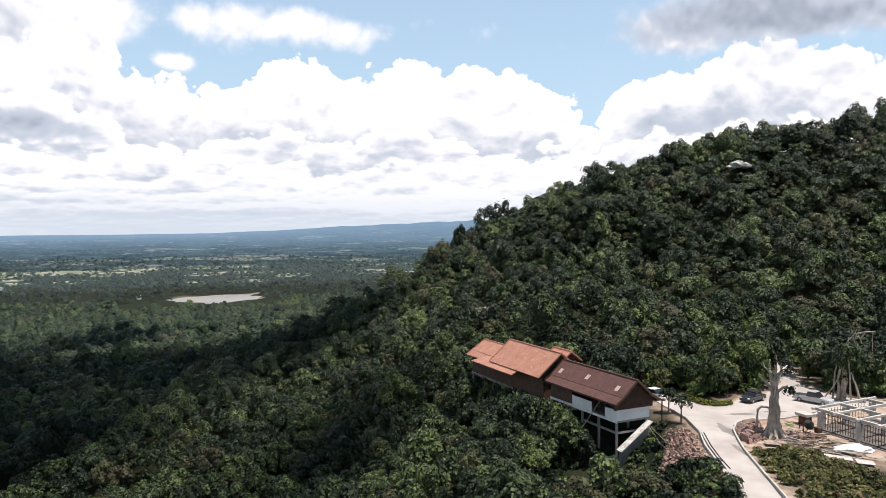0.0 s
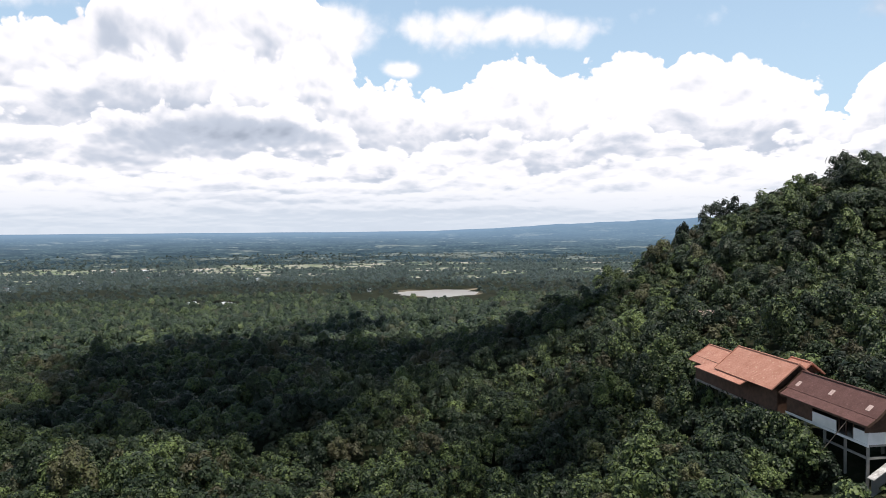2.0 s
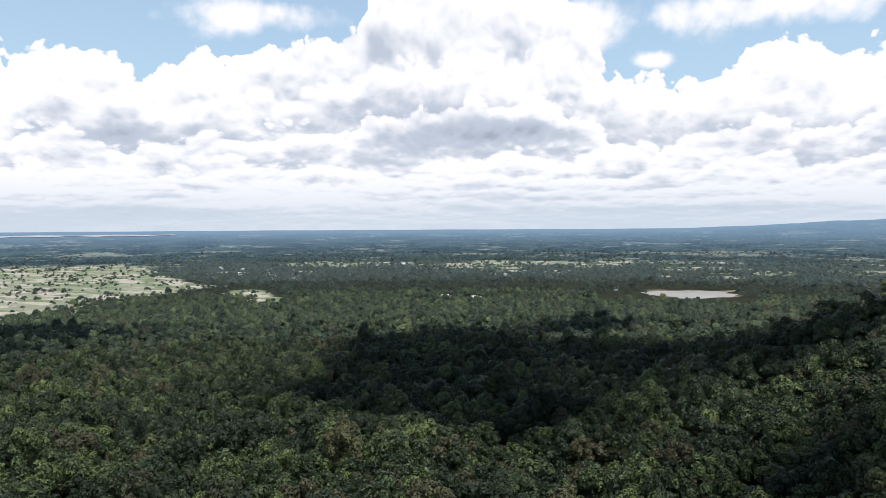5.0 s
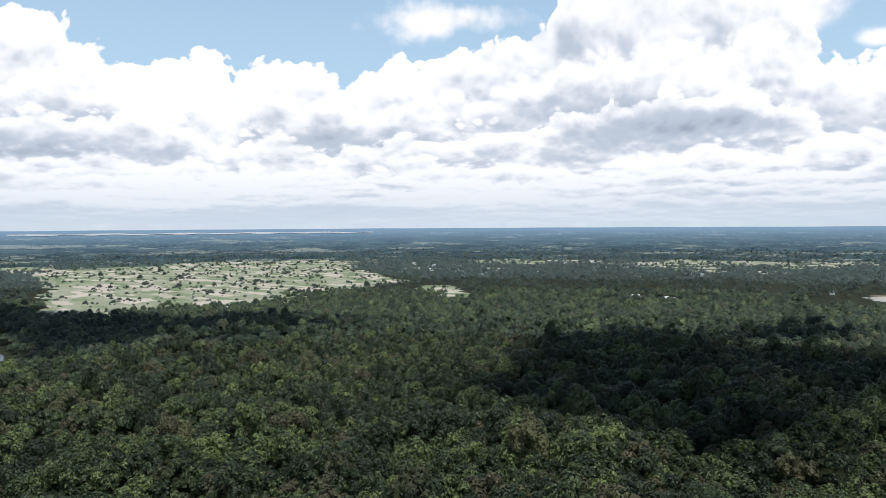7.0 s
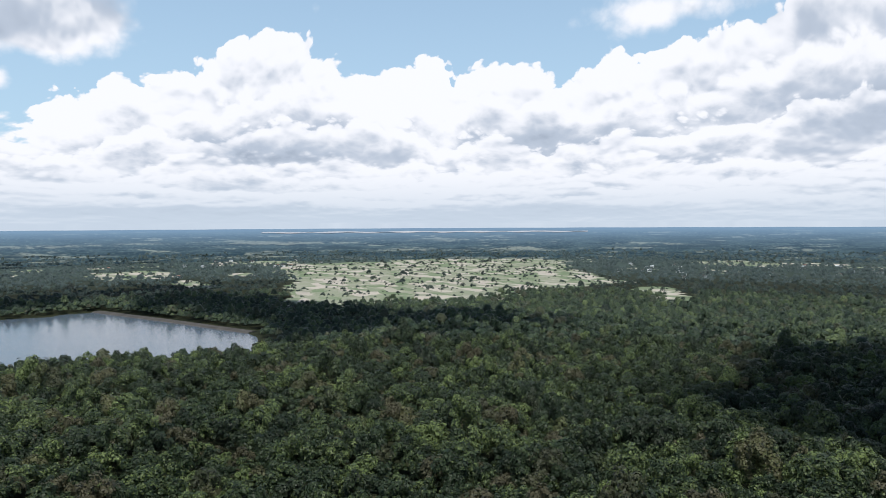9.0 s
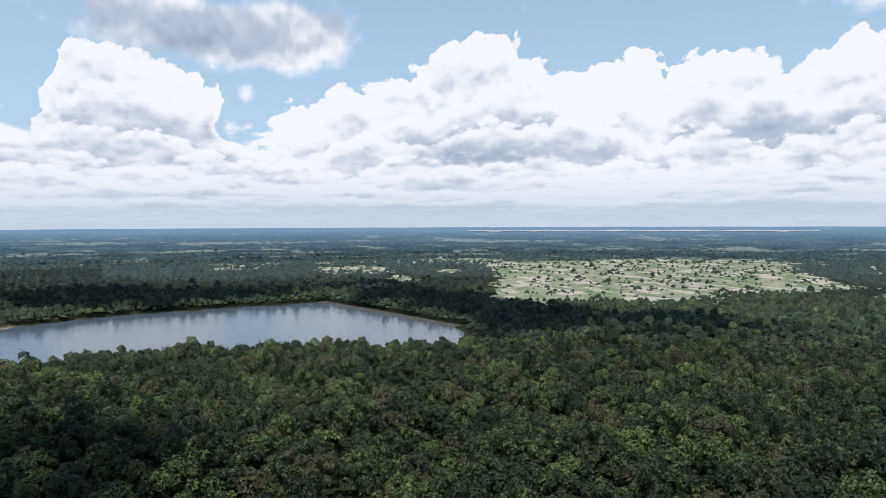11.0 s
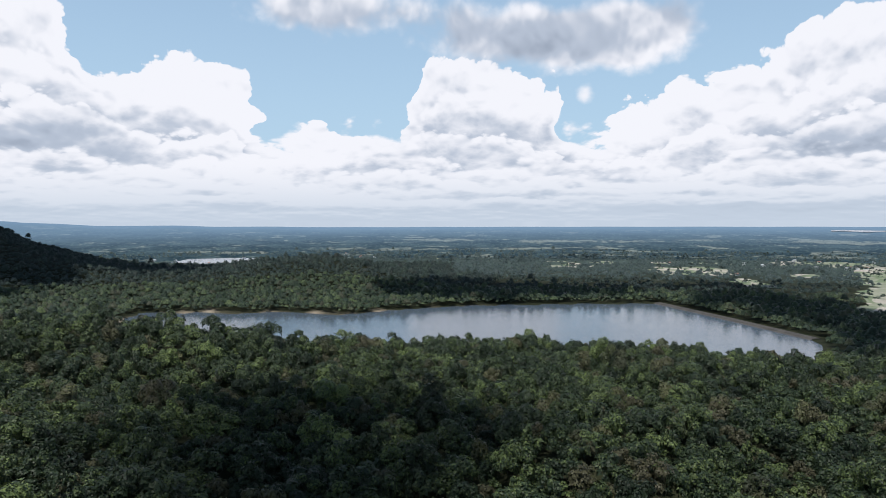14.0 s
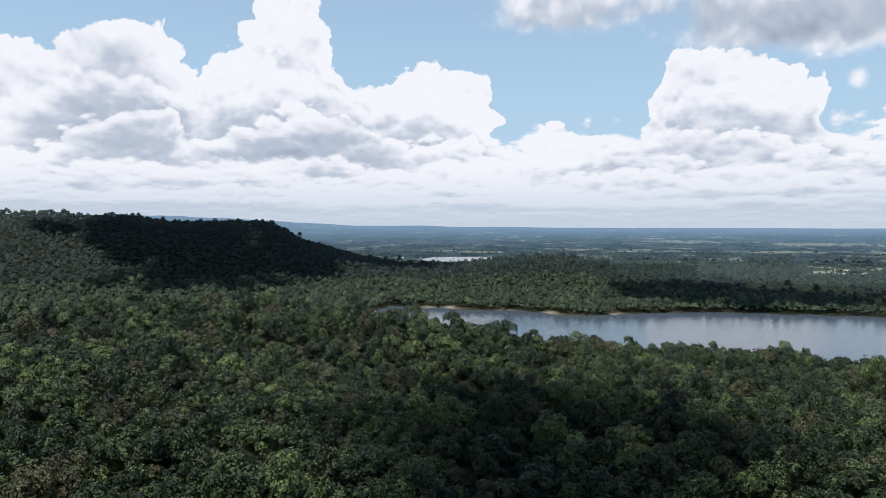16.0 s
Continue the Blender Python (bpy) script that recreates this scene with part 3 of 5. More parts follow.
tagged(link_mesh("water_3", strip, [(2 * k, 2 * k + 1, 2 * k + 3, 2 * k + 2) for k in range(59)], WATER), "pale strip of water far out on the plain", "water", kind="structure")

# ---- the woods ----
SPOTS = np.random.RandomState(7)


GOLD = (1 + 5 ** 0.5) / 2
ICO = np.array([(-1, GOLD, 0), (1, GOLD, 0), (-1, -GOLD, 0), (1, -GOLD, 0), (0, -1, GOLD), (0, 1, GOLD), (0, -1, -GOLD), (0, 1, -GOLD), (GOLD, 0, -1), (GOLD, 0, 1), (-GOLD, 0, -1), (-GOLD, 0, 1)]) / 1.902
ICO_F = np.array([(0, 11, 5), (0, 5, 1), (0, 1, 7), (0, 7, 10), (0, 10, 11), (1, 5, 9), (5, 11, 4), (11, 10, 2), (10, 7, 6), (7, 1, 8),
                  (3, 9, 4), (3, 4, 2), (3, 2, 6), (3, 6, 8), (3, 8, 9), (4, 9, 5), (2, 4, 11), (6, 2, 10), (8, 6, 7), (9, 8, 1)])


DOME = ICO_F[ICO[ICO_F].mean(1)[:, 2] > -0.25]
CAP = np.array([(math.cos(k * 2.0944) * 0.52, math.sin(k * 2.0944) * 0.52, 0.92) for k in range(3)] + [(math.cos(k * 1.0472), math.sin(k * 1.0472), 0.05) for k in range(6)])
CAP_F = np.array([(0, 1, 2)] + [f for k in range(3) for f in ((k, 3 + 2 * k, 4 + 2 * k), (k, 4 + 2 * k, (k + 1) % 3), ((k + 1) % 3, 4 + 2 * k, 3 + (2 * k + 2) % 6))])


def crown(sprays, size, lobes, seed, flat=0.75, hearts=3, up=0.3):
    """A crown of radius 1 that stands on 0: small sprays of leaves round a few lobes, denser inside. Gives points and triangles."""
    r = np.random.RandomState(seed)
    k = np.arange(lobes)
    tip = np.clip(1 - (k + 0.3) / lobes * 1.55 + r.uniform(-0.1, 0.1, lobes), -0.6, 1)
    turn = k * 2.39996 + r.uniform(-0.5, 0.5, lobes)
    out = np.sqrt(1 - tip ** 2)
    reach = r.uniform(0.42, 0.66, lobes) if lobes > 1 else np.array([0.0])
    mid = np.stack([np.cos(turn) * out, np.sin(turn) * out, tip * flat], -1) * reach[:, None] + (0, 0, 0.72 * flat)
    rad = r.uniform(0.95, 1.35, lobes) / math.sqrt(lobes + 0.6) * 0.98 if lobes > 1 else np.array([0.85])
    which = r.choice(lobes, sprays, p=rad ** 2 / (rad ** 2).sum())
    way = r.normal(size=(sprays, 3))
    way[:, 2] = np.where(way[:, 2] < -0.5, -way[:, 2], way[:, 2]) + 0.1
    way /= np.linalg.norm(way, axis=1)[:, None]
    at = mid[which] + way * (rad[which] * r.uniform(0.86, 1.1, sprays))[:, None] * (1, 1, flat)
    normal = way + r.normal(size=(sprays, 3)) * 0.2 + (0, 0, up)
    normal /= np.linalg.norm(normal, axis=1)[:, None]
    side = np.cross(normal, r.normal(size=(sprays, 3)))
    side /= np.linalg.norm(side, axis=1)[:, None] + 1e-9
    other = np.cross(normal, side)
    s = size * r.uniform(0.7, 1.3, sprays)[:, None]
    corners = [at - side * s * 0.58 - other * s * 0.38, at + side * s * r.uniform(0.5, 0.66, sprays)[:, None] - other * s * 0.38, at + other * s * r.uniform(0.5, 0.7, sprays)[:, None] - normal * s * 0.1]
    pts, faces, base = [np.stack(corners, 1).reshape(-1, 3)], [np.arange(sprays * 3).reshape(-1, 3)], sprays * 3
    for c, q in list(zip(mid, rad))[:hearts]:
        form, sides = (ICO, DOME) if lobes > 1 else (CAP, CAP_F)
        pts.append(form * q * r.uniform(0.78, 1.0, (len(form), 1)) * (1, 1, flat) + c)
        faces.append(sides + base)
        base += len(form)
    return np.concatenate(pts), np.concatenate(faces)


def rod(points, radii, sides=6):
    """Points and quads of a bent, tapered stick."""
    out, quads = [], []
    for k, (p, rr) in enumerate(zip(points, radii)):
        for j in range(sides):
            a = 6.28318 * j / sides
            out.append((p[0] + rr * math.cos(a), p[1] + rr * math.sin(a), p[2]))
        if k:
            for j in range(sides):
                quads.append(((k - 1) * sides + j, (k - 1) * sides + (j + 1) % sides, k * sides + (j + 1) % sides, k * sides + j))
    return np.array(out), np.array(quads)


def gather(pieces):
    pts, faces, base = [], [], 0
    for p, f in pieces:
        pts.append(p)
        faces.append(f + base)
        base += len(p)
    return np.concatenate(pts), np.concatenate(faces)


def build_tree(kind, seed):
    """A tree of its own: trunk with limbs, and a crown; about 10 m high."""
    r = np.random.RandomState(seed)
    sprays, size, lobes, flat, height, wide = kind
    tree = new("tree")
    lean = r.uniform(-0.5, 0.5, 2)
    tip = height * 0.32 + wide * flat * 0.95
    sticks = [rod([(0, 0, -1.2), (lean[0] * 0.3, lean[1] * 0.3, height * 0.4), (lean[0], lean[1], tip)], (0.24, 0.17, 0.05))]
    for k in range(6):
        a, h0 = k * 1.05 + r.uniform(-0.3, 0.3), height * r.uniform(0.3, 0.45)
        out = wide * r.uniform(0.5, 0.8)
        sticks.append(rod([(0, 0, h0), (math.cos(a) * out * 0.5, math.sin(a) * out * 0.5, h0 + 0.9), (math.cos(a) * out, math.sin(a) * out, min(h0 + height * 0.28, tip - 0.6))], (0.1, 0.07, 0.025), 5))
    p, f = gather(sticks)
    link_mesh("trunk", p, f, BARK, tree, True)
    p, f = crown(sprays, size / wide, lobes, seed + 50, flat, lobes)
    link_mesh("crown", p * wide + (lean[0] * 0.6, lean[1] * 0.6, height * 0.32), f, LEAF, tree, True)
    return tree


KINDS = [(620, 0.5, 13, 0.95, 8.0, 2.9), (640, 0.5, 11, 0.8, 7.0, 3.2), (520, 0.5, 10, 1.1, 8.5, 2.5), (820, 0.5, 18, 0.9, 7.5, 3.5), (640, 0.55, 14, 0.7, 6.5, 3.3), (420, 0.45, 8, 1.2, 8.0, 2.1)]


def jittered(x0, x1, y0, y1, gap):
    gx, gy = np.meshgrid(np.arange(x0, x1, gap), np.arange(y0, y1, gap))
    x = gx.ravel() + SPOTS.uniform(-0.42, 0.42, gx.size) * gap
    y = gy.ravel() + SPOTS.uniform(-0.42, 0.42, gx.size) * gap
    return x, y


HOUSE_A, HOUSE_B, HOUSE_O = np.array((-0.425, 0.905)), np.array((0.905, 0.425)), np.array((21.8, 88.6))


def open_ground(x, y):
    """Where no wood stands: road, yard, houses, water."""
    u = (x - HOUSE_O[0]) * HOUSE_A[0] + (y - HOUSE_O[1]) * HOUSE_A[1]
    v = (x - HOUSE_O[0]) * HOUSE_B[0] + (y - HOUSE_O[1]) * HOUSE_B[1]
    house = (u > -3) & (u < 44) & (v > -2.2) & (v < 10.5)
    view = (v > -16) & (v <= -2) & (u > -14) & (u < 2.0)
    rubble = (inside(x, y, [(18, 56), (31, 56), (33, 98), (24, 92)]) > -1) | (inside(x, y, [(30, 50), (62, 50), (66, 74), (46, 80), (36, 84)]) > 0)
    wet = np.maximum(np.maximum(inside(x, y, RESERVOIR), inside(x, y, POND)), inside(x, y, FAR_LAKE) + 95) > -7
    return house | view | rubble | wet | (inside(x, y, ROAD) > np.where(y > 110, -1.6, -2.6)) | (inside(x, y, YARD) > -2.5)


x, y = jittered(-340, 230, -250, 345, 3.3)
d, h = np.hypot(x, y), headings(x, y)
ok = (d > 70) & (d < 330) & (h > -40) & (h < 170) & ~open_ground(x, y) & ~((h < -6) & (d > 285))
x, y, d, h = x[ok], y[ok], d[ok], h[ok]
order = np.argsort(d + SPOTS.uniform(0, 25, len(d)))
x, y, d = x[order], y[order], d[order]
front = (d > 78)
pick = np.where(front)[0][:290]
single = np.zeros(len(x), bool)
single[pick] = True
templates = [build_tree(k, 100 + i) for i, k in enumerate(KINDS)]
for t in templates:
    tagged(t, "broad-leaved forest tree with a dense green crown on the slope", "tree", "trees of the slope")
zs = land(x, y)
for k, i in enumerate(pick):
    big = SPOTS.uniform(0.6, 0.95)
    m = pose(x[i], y[i], zs[i], 0, 0, SPOTS.uniform(0, 360)) @ Matrix.Diagonal((big, big, big * SPOTS.uniform(0.9, 1.15), 1))
    source = templates[SPOTS.randint(len(templates))]
    if k < len(templates):
        templates[k].matrix_basis = m
    else:
        made = copy_thing(source, Matrix())
        made.matrix_basis = m


def wood(name, x, y, sprays, size, lobes, radius, height, mat, label, low=0.4, variants=12, hearts=3, up=0.3):
    """Many trees as one growth: a few crowns, turned, scaled and set on the ground."""
    z = land(x, y)
    pts, faces, tint, base = [], [], [], 0
    crowns = [crown(sprays, size / radius, lobes, 900 + v + sprays, SPOTS.uniform(0.75, 1.2), hearts, up) for v in range(variants)]
    which = SPOTS.randint(0, variants, len(x))
    for v, (p, f) in enumerate(crowns):
        sel = np.where(which == v)[0]
        if not len(sel):
            continue
        a = SPOTS.uniform(0, 6.283, len(sel))
        s = radius * np.clip(np.exp(SPOTS.normal(0, 0.34, len(sel))), 0.5, 2.1)
        tall = SPOTS.uniform(0.75, 1.15, len(sel)) + (SPOTS.uniform(0, 1, len(sel)) < 0.09) * 0.3
        ca, sa_ = np.cos(a)[:, None], np.sin(a)[:, None]
        px = (p[:, 0] * ca - p[:, 1] * sa_) * s[:, None] + x[sel][:, None]
        py = (p[:, 0] * sa_ + p[:, 1] * ca) * s[:, None] + y[sel][:, None]
        pz = p[:, 2] * s[:, None] * tall[:, None] + (z[sel] + height * low * tall)[:, None]
        pts.append(np.stack([px, py, pz], -1).reshape(-1, 3))
        faces.append((f[None] + (np.arange(len(sel)) * len(p))[:, None, None] + base).reshape(-1, 3))
        stand = 0.5 + 0.35 * (wave(x[sel], y[sel], 38, 61) + 0.6 * wave(x[sel], y[sel], 15, 62))
        tint.append(np.repeat(np.clip(0.62 * SPOTS.uniform(0, 1, len(sel)) + 0.38 * stand, 0, 1), len(p)))
        base += len(sel) * len(p)
    ob = link_mesh(name, np.concatenate(pts), np.concatenate(faces), mat, smooth=True, floats={"tint": np.concatenate(tint)})
    return tagged(ob, label, "forest", kind="stuff")


rest = ~single
near = rest & (d < 165)
wood("forest", x[near], y[near], 84, 0.55, 8, 2.35, 7.6, LEAVES, "dense green broad-leaved forest on the slope", 0.2, hearts=8)
mid = rest & (d >= 165)
wood("forest", x[mid], y[mid], 14, 0.75, 4, 2.45, 7.6, LEAVES, "dense green broad-leaved forest on the slope", 0.2, hearts=4)

x, y = jittered(-980, 420, -990, 1010, 5.2)
d, h = np.hypot(x, y), headings(x, y)
behind = (h > 82) & (d > 400) & (d < 640)
ok = (d > 330) & (d < 980) & (h > -40) & (h < 172) & ~open_ground(x, y) & (fields(x, y) < 0.4) & ~(behind & (SPOTS.uniform(0, 1, len(x)) < 0.6)) & ~((h < -8) & (d > 420)) & ~((h > 13) & (h < 25) & (d > 880))
ok &= ~((inside(x, y, RESERVOIR) > -1))
close = ok & (d < 540)
wood("forest", x[close], y[close], 9, 0.9, 3, 3.0, 6.5, FAR_GREEN, "green forest running down to the plain", 0.2, hearts=2)
ok &= d >= 540
wood("forest", x[ok], y[ok], 4, 1.2, 1, 3.3, 5.5, FAR_GREEN, "green forest running down to the plain", 0.3, hearts=1, up=0.4)

x, y = jittered(-2300, 300, -1700, 2300, 10.5)
d, h = np.hypot(x, y), headings(x, y)
f = fields(x, y)
thick = wave(x, y, 140, 31) + 0.5 * wave(x, y, 50, 32)
hills = ((land(x, y) > 8) | (h > 112)) & (h > 93) & (d < 1600) & (d >= 980)
chance = np.where(f > 0.4, 0.0, np.where(hills, 1.0, np.clip(0.62 + 0.4 * thick, 0.12, 1.0) * (1 - 0.85 * step(d, 1450, 2350))))
ok = (d >= 980) & (d < 2350) & (h > -8) & (h < 170) & ~open_ground(x, y) & (SPOTS.uniform(0, 1, len(x)) < chance) & ~((h < 2) & (d < 1500)) & ~((h > 13) & (h < 25) & (d < 1000))
# trees beyond this take the leaf colour with more haze painted in
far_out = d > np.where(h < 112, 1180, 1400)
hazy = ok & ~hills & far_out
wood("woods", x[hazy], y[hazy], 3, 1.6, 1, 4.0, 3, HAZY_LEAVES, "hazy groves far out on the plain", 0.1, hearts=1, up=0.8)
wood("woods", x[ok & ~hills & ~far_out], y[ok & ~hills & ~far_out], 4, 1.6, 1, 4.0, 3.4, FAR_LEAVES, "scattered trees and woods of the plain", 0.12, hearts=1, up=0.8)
x, y = jittered(-2300, 0, -400, 2300, 9.5)
d, h = np.hypot(x, y), headings(x, y)
clump = (wave(x, y * 2.0, 150, 33) + 0.5 * wave(x, y, 40, 34) > 0.95) | (np.abs(wave(x, y * 1.6, 260, 35)) < 0.04)
ok = (fields(x, y) > 0.4) & (d > 760) & (d < 2400) & (SPOTS.uniform(0, 1, len(x)) < np.where(clump, 0.6, 0.085))
wood("field_trees", x[ok], y[ok], 7, 1.6, 1, 3.2, 6.0, FAR_LEAVES, "single trees and tree clumps standing in the pale paddy fields", 0.4, hearts=1, up=0.3)
x, y = jittered(-1500, -150, -1580, -20, 5.8)
d, h = np.hypot(x, y), headings(x, y)
ok = (h > 93) & (h < 170) & (d < 1600) & (d >= 980) & ~open_ground(x, y) & ((land(x, y) > 8) | (h > 112))
wood("forest", x[ok], y[ok], 3, 1.2, 1, 3.4, 5, FAR_LEAVES, "forest on the hills beyond the reservoir", 0.3, hearts=1, up=0.5)

# taller trees that break the hill's skyline
x, y = jittered(-60, 230, 150, 345, 6.0)
d, h = np.hypot(x, y), headings(x, y)
ok = (d > 190) & (d < 330) & (h > -40) & (h < 9) & (SPOTS.uniform(0, 1, len(x)) < 0.85) & ~((h < -6) & (d > 285))
wood("forest", x[ok], y[ok], 60, 0.8, 8, 3.3, 8.0, LEAVES, "taller trees standing above the forest of the hill", 0.35, hearts=8)

# a tall tree that stands out on the skyline of the spur
tall_tree = copy_thing(templates[3], pose(5.7, 245, float(land(5.7, 245)), 0, 0, 40))
tall_tree.matrix_basis = pose(5.7, 245, float(land(5.7, 245)), 0, 0, 40) @ Matrix.Diagonal((0.85, 0.85, 2.1, 1))
tagged(tall_tree, "tall slender tree rising above the forest of the spur", "tree", "trees of the slope")

# ---- the road, the houses and what stands round them ----
CONCRETE = plain("pale concrete", (0.290, 0.258, 0.236), (0.430, 0.396, 0.366), 0.25, 5, 0.9, bump=0.2)
KERB = plain("kerb concrete", (0.323, 0.306, 0.281), (0.476, 0.451, 0.416), 0.8, 8, 0.85)
GREY_CONCRETE = plain("grey concrete", (0.170, 0.162, 0.145), (0.306, 0.285, 0.255), 0.9, 9, 0.9)
WHITE_PAINT = plain("white paint", (0.546, 0.546, 0.528), (0.704, 0.704, 0.686), 0.7, 8, 0.6, bump=0.1)
BROWN_WOOD = plain("dark brown wood", (0.045, 0.024, 0.016), (0.10, 0.055, 0.036), 1.5, 14, 0.7, bump=0.3)
PALE_WOOD = plain("weathered wood", (0.20, 0.15, 0.11), (0.38, 0.31, 0.24), 1.5, 14, 0.85)
LATERITE = plain("red stone", (0.13, 0.078, 0.062), (0.33, 0.225, 0.19), 0.9, 10, 0.95, bump=0.5, pieces=0.9)
SKYLIGHT = plain("pale roof panel", (0.357, 0.255, 0.221), (0.510, 0.399, 0.357), 3, 12, 0.5)
BLACK = plain("black rubber", (0.012, 0.012, 0.013), (0.03, 0.03, 0.03), 4, 20, 0.6)
TARP = plain("white tarpaulin", (0.510, 0.510, 0.510), (0.680, 0.680, 0.697), 1.5, 8, 0.45, bump=0.4)
GLASS_DARK = plain("dark car glass", (0.012, 0.014, 0.016), (0.02, 0.022, 0.026), 2, 9, 0.08, spec=0.6, bump=0.0)
STEEL = plain("rusty steel", (0.06, 0.03, 0.02), (0.15, 0.08, 0.05), 2, 20, 0.7, metal=0.4)


def roofing(name, a, b, pale, courses):
    """Roof tiles: courses across the slope, single tiles that differ, a few bleached ones."""
    m, n = material(name)
    at = n.add("ShaderNodeTexCoord").outputs["UV"]
    tiles = n.add("ShaderNodeTexBrick")
    n.put(tiles.inputs["Vector"], at)
    tiles.inputs["Scale"].default_value = 1.0
    tiles.inputs["Brick Width"].default_value, tiles.inputs["Row Height"].default_value = 0.32, courses
    tiles.inputs["Mortar Size"].default_value = 0.02
    tiles.inputs["Color1"].default_value, tiles.inputs["Color2"].default_value, tiles.inputs["Mortar"].default_value = (0, 0, 0, 1), (1, 1, 1, 1), (0.3, 0.3, 0.3, 1)
    tone = n.math("ADD", n.math("MULTIPLY", tiles.outputs["Color"], 0.45), n.math("MULTIPLY", n.ramp(n.noise(at, 0.5, 5), 0.3, 0.7), 0.55))
    colour = n.mix(tone, a, b)
    spots = n.ramp(n.noise(n.vec("MULTIPLY", at, (3.0, 3.0, 1)), 0.8, 2), 0.64, 0.70, 0.0, 0.7)
    colour = n.mix(spots, colour, pale)
    finish(n, colour, 0.7, bump=tiles.outputs["Fac"], strength=0.5, distance=-0.03, spec=0.3)
    return m


DARK_TILES = roofing("dark red-brown roof tiles", (0.075, 0.034, 0.028), (0.125, 0.062, 0.052), (0.16, 0.09, 0.08), 0.30)
ORANGE_TILES = roofing("orange clay roof tiles", (0.31, 0.135, 0.09), (0.43, 0.22, 0.157), (0.56, 0.42, 0.29), 0.26)


def part(name, bm, mat, parent=None, label=""):
    me = bpy.data.meshes.new(name)
    bmesh.ops.recalc_face_normals(bm, faces=bm.faces)
    bm.to_mesh(me)
    bm.free()
    me.materials.append(mat)
    ob = new(name, me)
    ob.parent = parent
    return tagged(ob, label)


def thing(name, label, category, group=""):
    return tagged(new(name), label, category, group)


def slab(outline, low, high):
    """A flat body over an outline."""
    bm = bmesh.new()
    f = bm.faces.new([bm.verts.new((px, py, low)) for px, py in outline])
    up = bmesh.ops.extrude_face_region(bm, geom=[f])
    bmesh.ops.translate(bm, vec=(0, 0, high - low), verts=[v for v in up["geom"] if isinstance(v, bmesh.types.BMVert)])
    return bm


def beam(p, q, wide, high, bm=None, bevel=0.0):
    """A bar from p to q, wide across and high upward."""
    bm = bm or bmesh.new()
    p, q = Vector(p), Vector(q)
    along = (q - p).normalized()
    side = along.cross(Vector((0, 0, 1)))
    side = side.normalized() if side.length > 1e-3 else Vector((1, 0, 0))
    up = side.cross(along).normalized()
    made = []
    for end in (p, q):
        for sx, sz in ((-1, -1), (1, -1), (1, 1), (-1, 1)):
            made.append(bm.verts.new(end + side * sx * wide / 2 + up * sz * high / 2))
    for f in ((0, 1, 2, 3), (7, 6, 5, 4), (0, 4, 5, 1), (1, 5, 6, 2), (2, 6, 7, 3), (3, 7, 4, 0)):
        bm.faces.new([made[k] for k in f])
    if bevel:
        bmesh.ops.bevel(bm, geom=bm.edges[:], offset=bevel, segments=1, affect="EDGES")
    return bm


def pipe(points, radii, sides=8, bm=None):
    """A bent round bar through the points."""
    bm = bm or bmesh.new()
    rings = []
    pts = [Vector(p) for p in points]
    for k, p in enumerate(pts):
        along = (pts[min(k + 1, len(pts) - 1)] - pts[max(k - 1, 0)]).normalized()
        turn = along.to_track_quat("Z", "Y")
        rr = radii[k] if isinstance(radii, (list, tuple)) else radii
        rings.append([bm.verts.new(p + turn @ Vector((rr * math.cos(6.28318 * j / sides), rr * math.sin(6.28318 * j / sides), 0))) for j in range(sides)])
    for a, b in zip(rings, rings[1:]):
        for j in range(sides):
            bm.faces.new((a[j], a[(j + 1) % sides], b[(j + 1) % sides], b[j]))
    bm.faces.new(rings[0][::-1])
    bm.faces.new(rings[-1])
    return bm


def P(u, v, z):
    """A place in the houses' own grid: along the ridge, across it, height."""
    p = HOUSE_O + HOUSE_A * u + HOUSE_B * v
    return Vector((p[0], p[1], z))


def slope(corners, thick=0.14):
    """One roof slope: four corners, eave first, with a tile grid in its UVs."""
    bm = bmesh.new()
    uv = bm.loops.layers.uv.new()
    e0, e1, r1, r0 = [Vector(c) for c in corners]
    along = (e1 - e0).normalized()
    normal = (e1 - e0).cross(r0 - e0).normalized()
    if normal.z < 0:
        normal = -normal
    upward = (r0 - e0) - along * (r0 - e0).dot(along)
    upward.normalize()
    top = [bm.verts.new(c) for c in (e0, e1, r1, r0)]
    low = [bm.verts.new(c - normal * thick) for c in (e0, e1, r1, r0)]
    bm.faces.new(top)
    bm.faces.new(low[::-1])
    for k in range(4):
        bm.faces.new((top[k], top[(k + 1) % 4], low[(k + 1) % 4], low[k]))
    for f in bm.faces:
        for lp in f.loops:
            off = lp.vert.co - e0
            lp[uv].uv = (off.dot(along), off.dot(upward))
    return bm


DAMP = plain("damp concrete", (0.15, 0.135, 0.12), (0.24, 0.215, 0.195), 0.6, 5, 0.7, bump=0.15)
road = tagged(part("road", slab(ROAD, ROAD_Z - 0.5, ROAD_Z), CONCRETE), "pale worn concrete road and parking ground", "road", kind="structure")


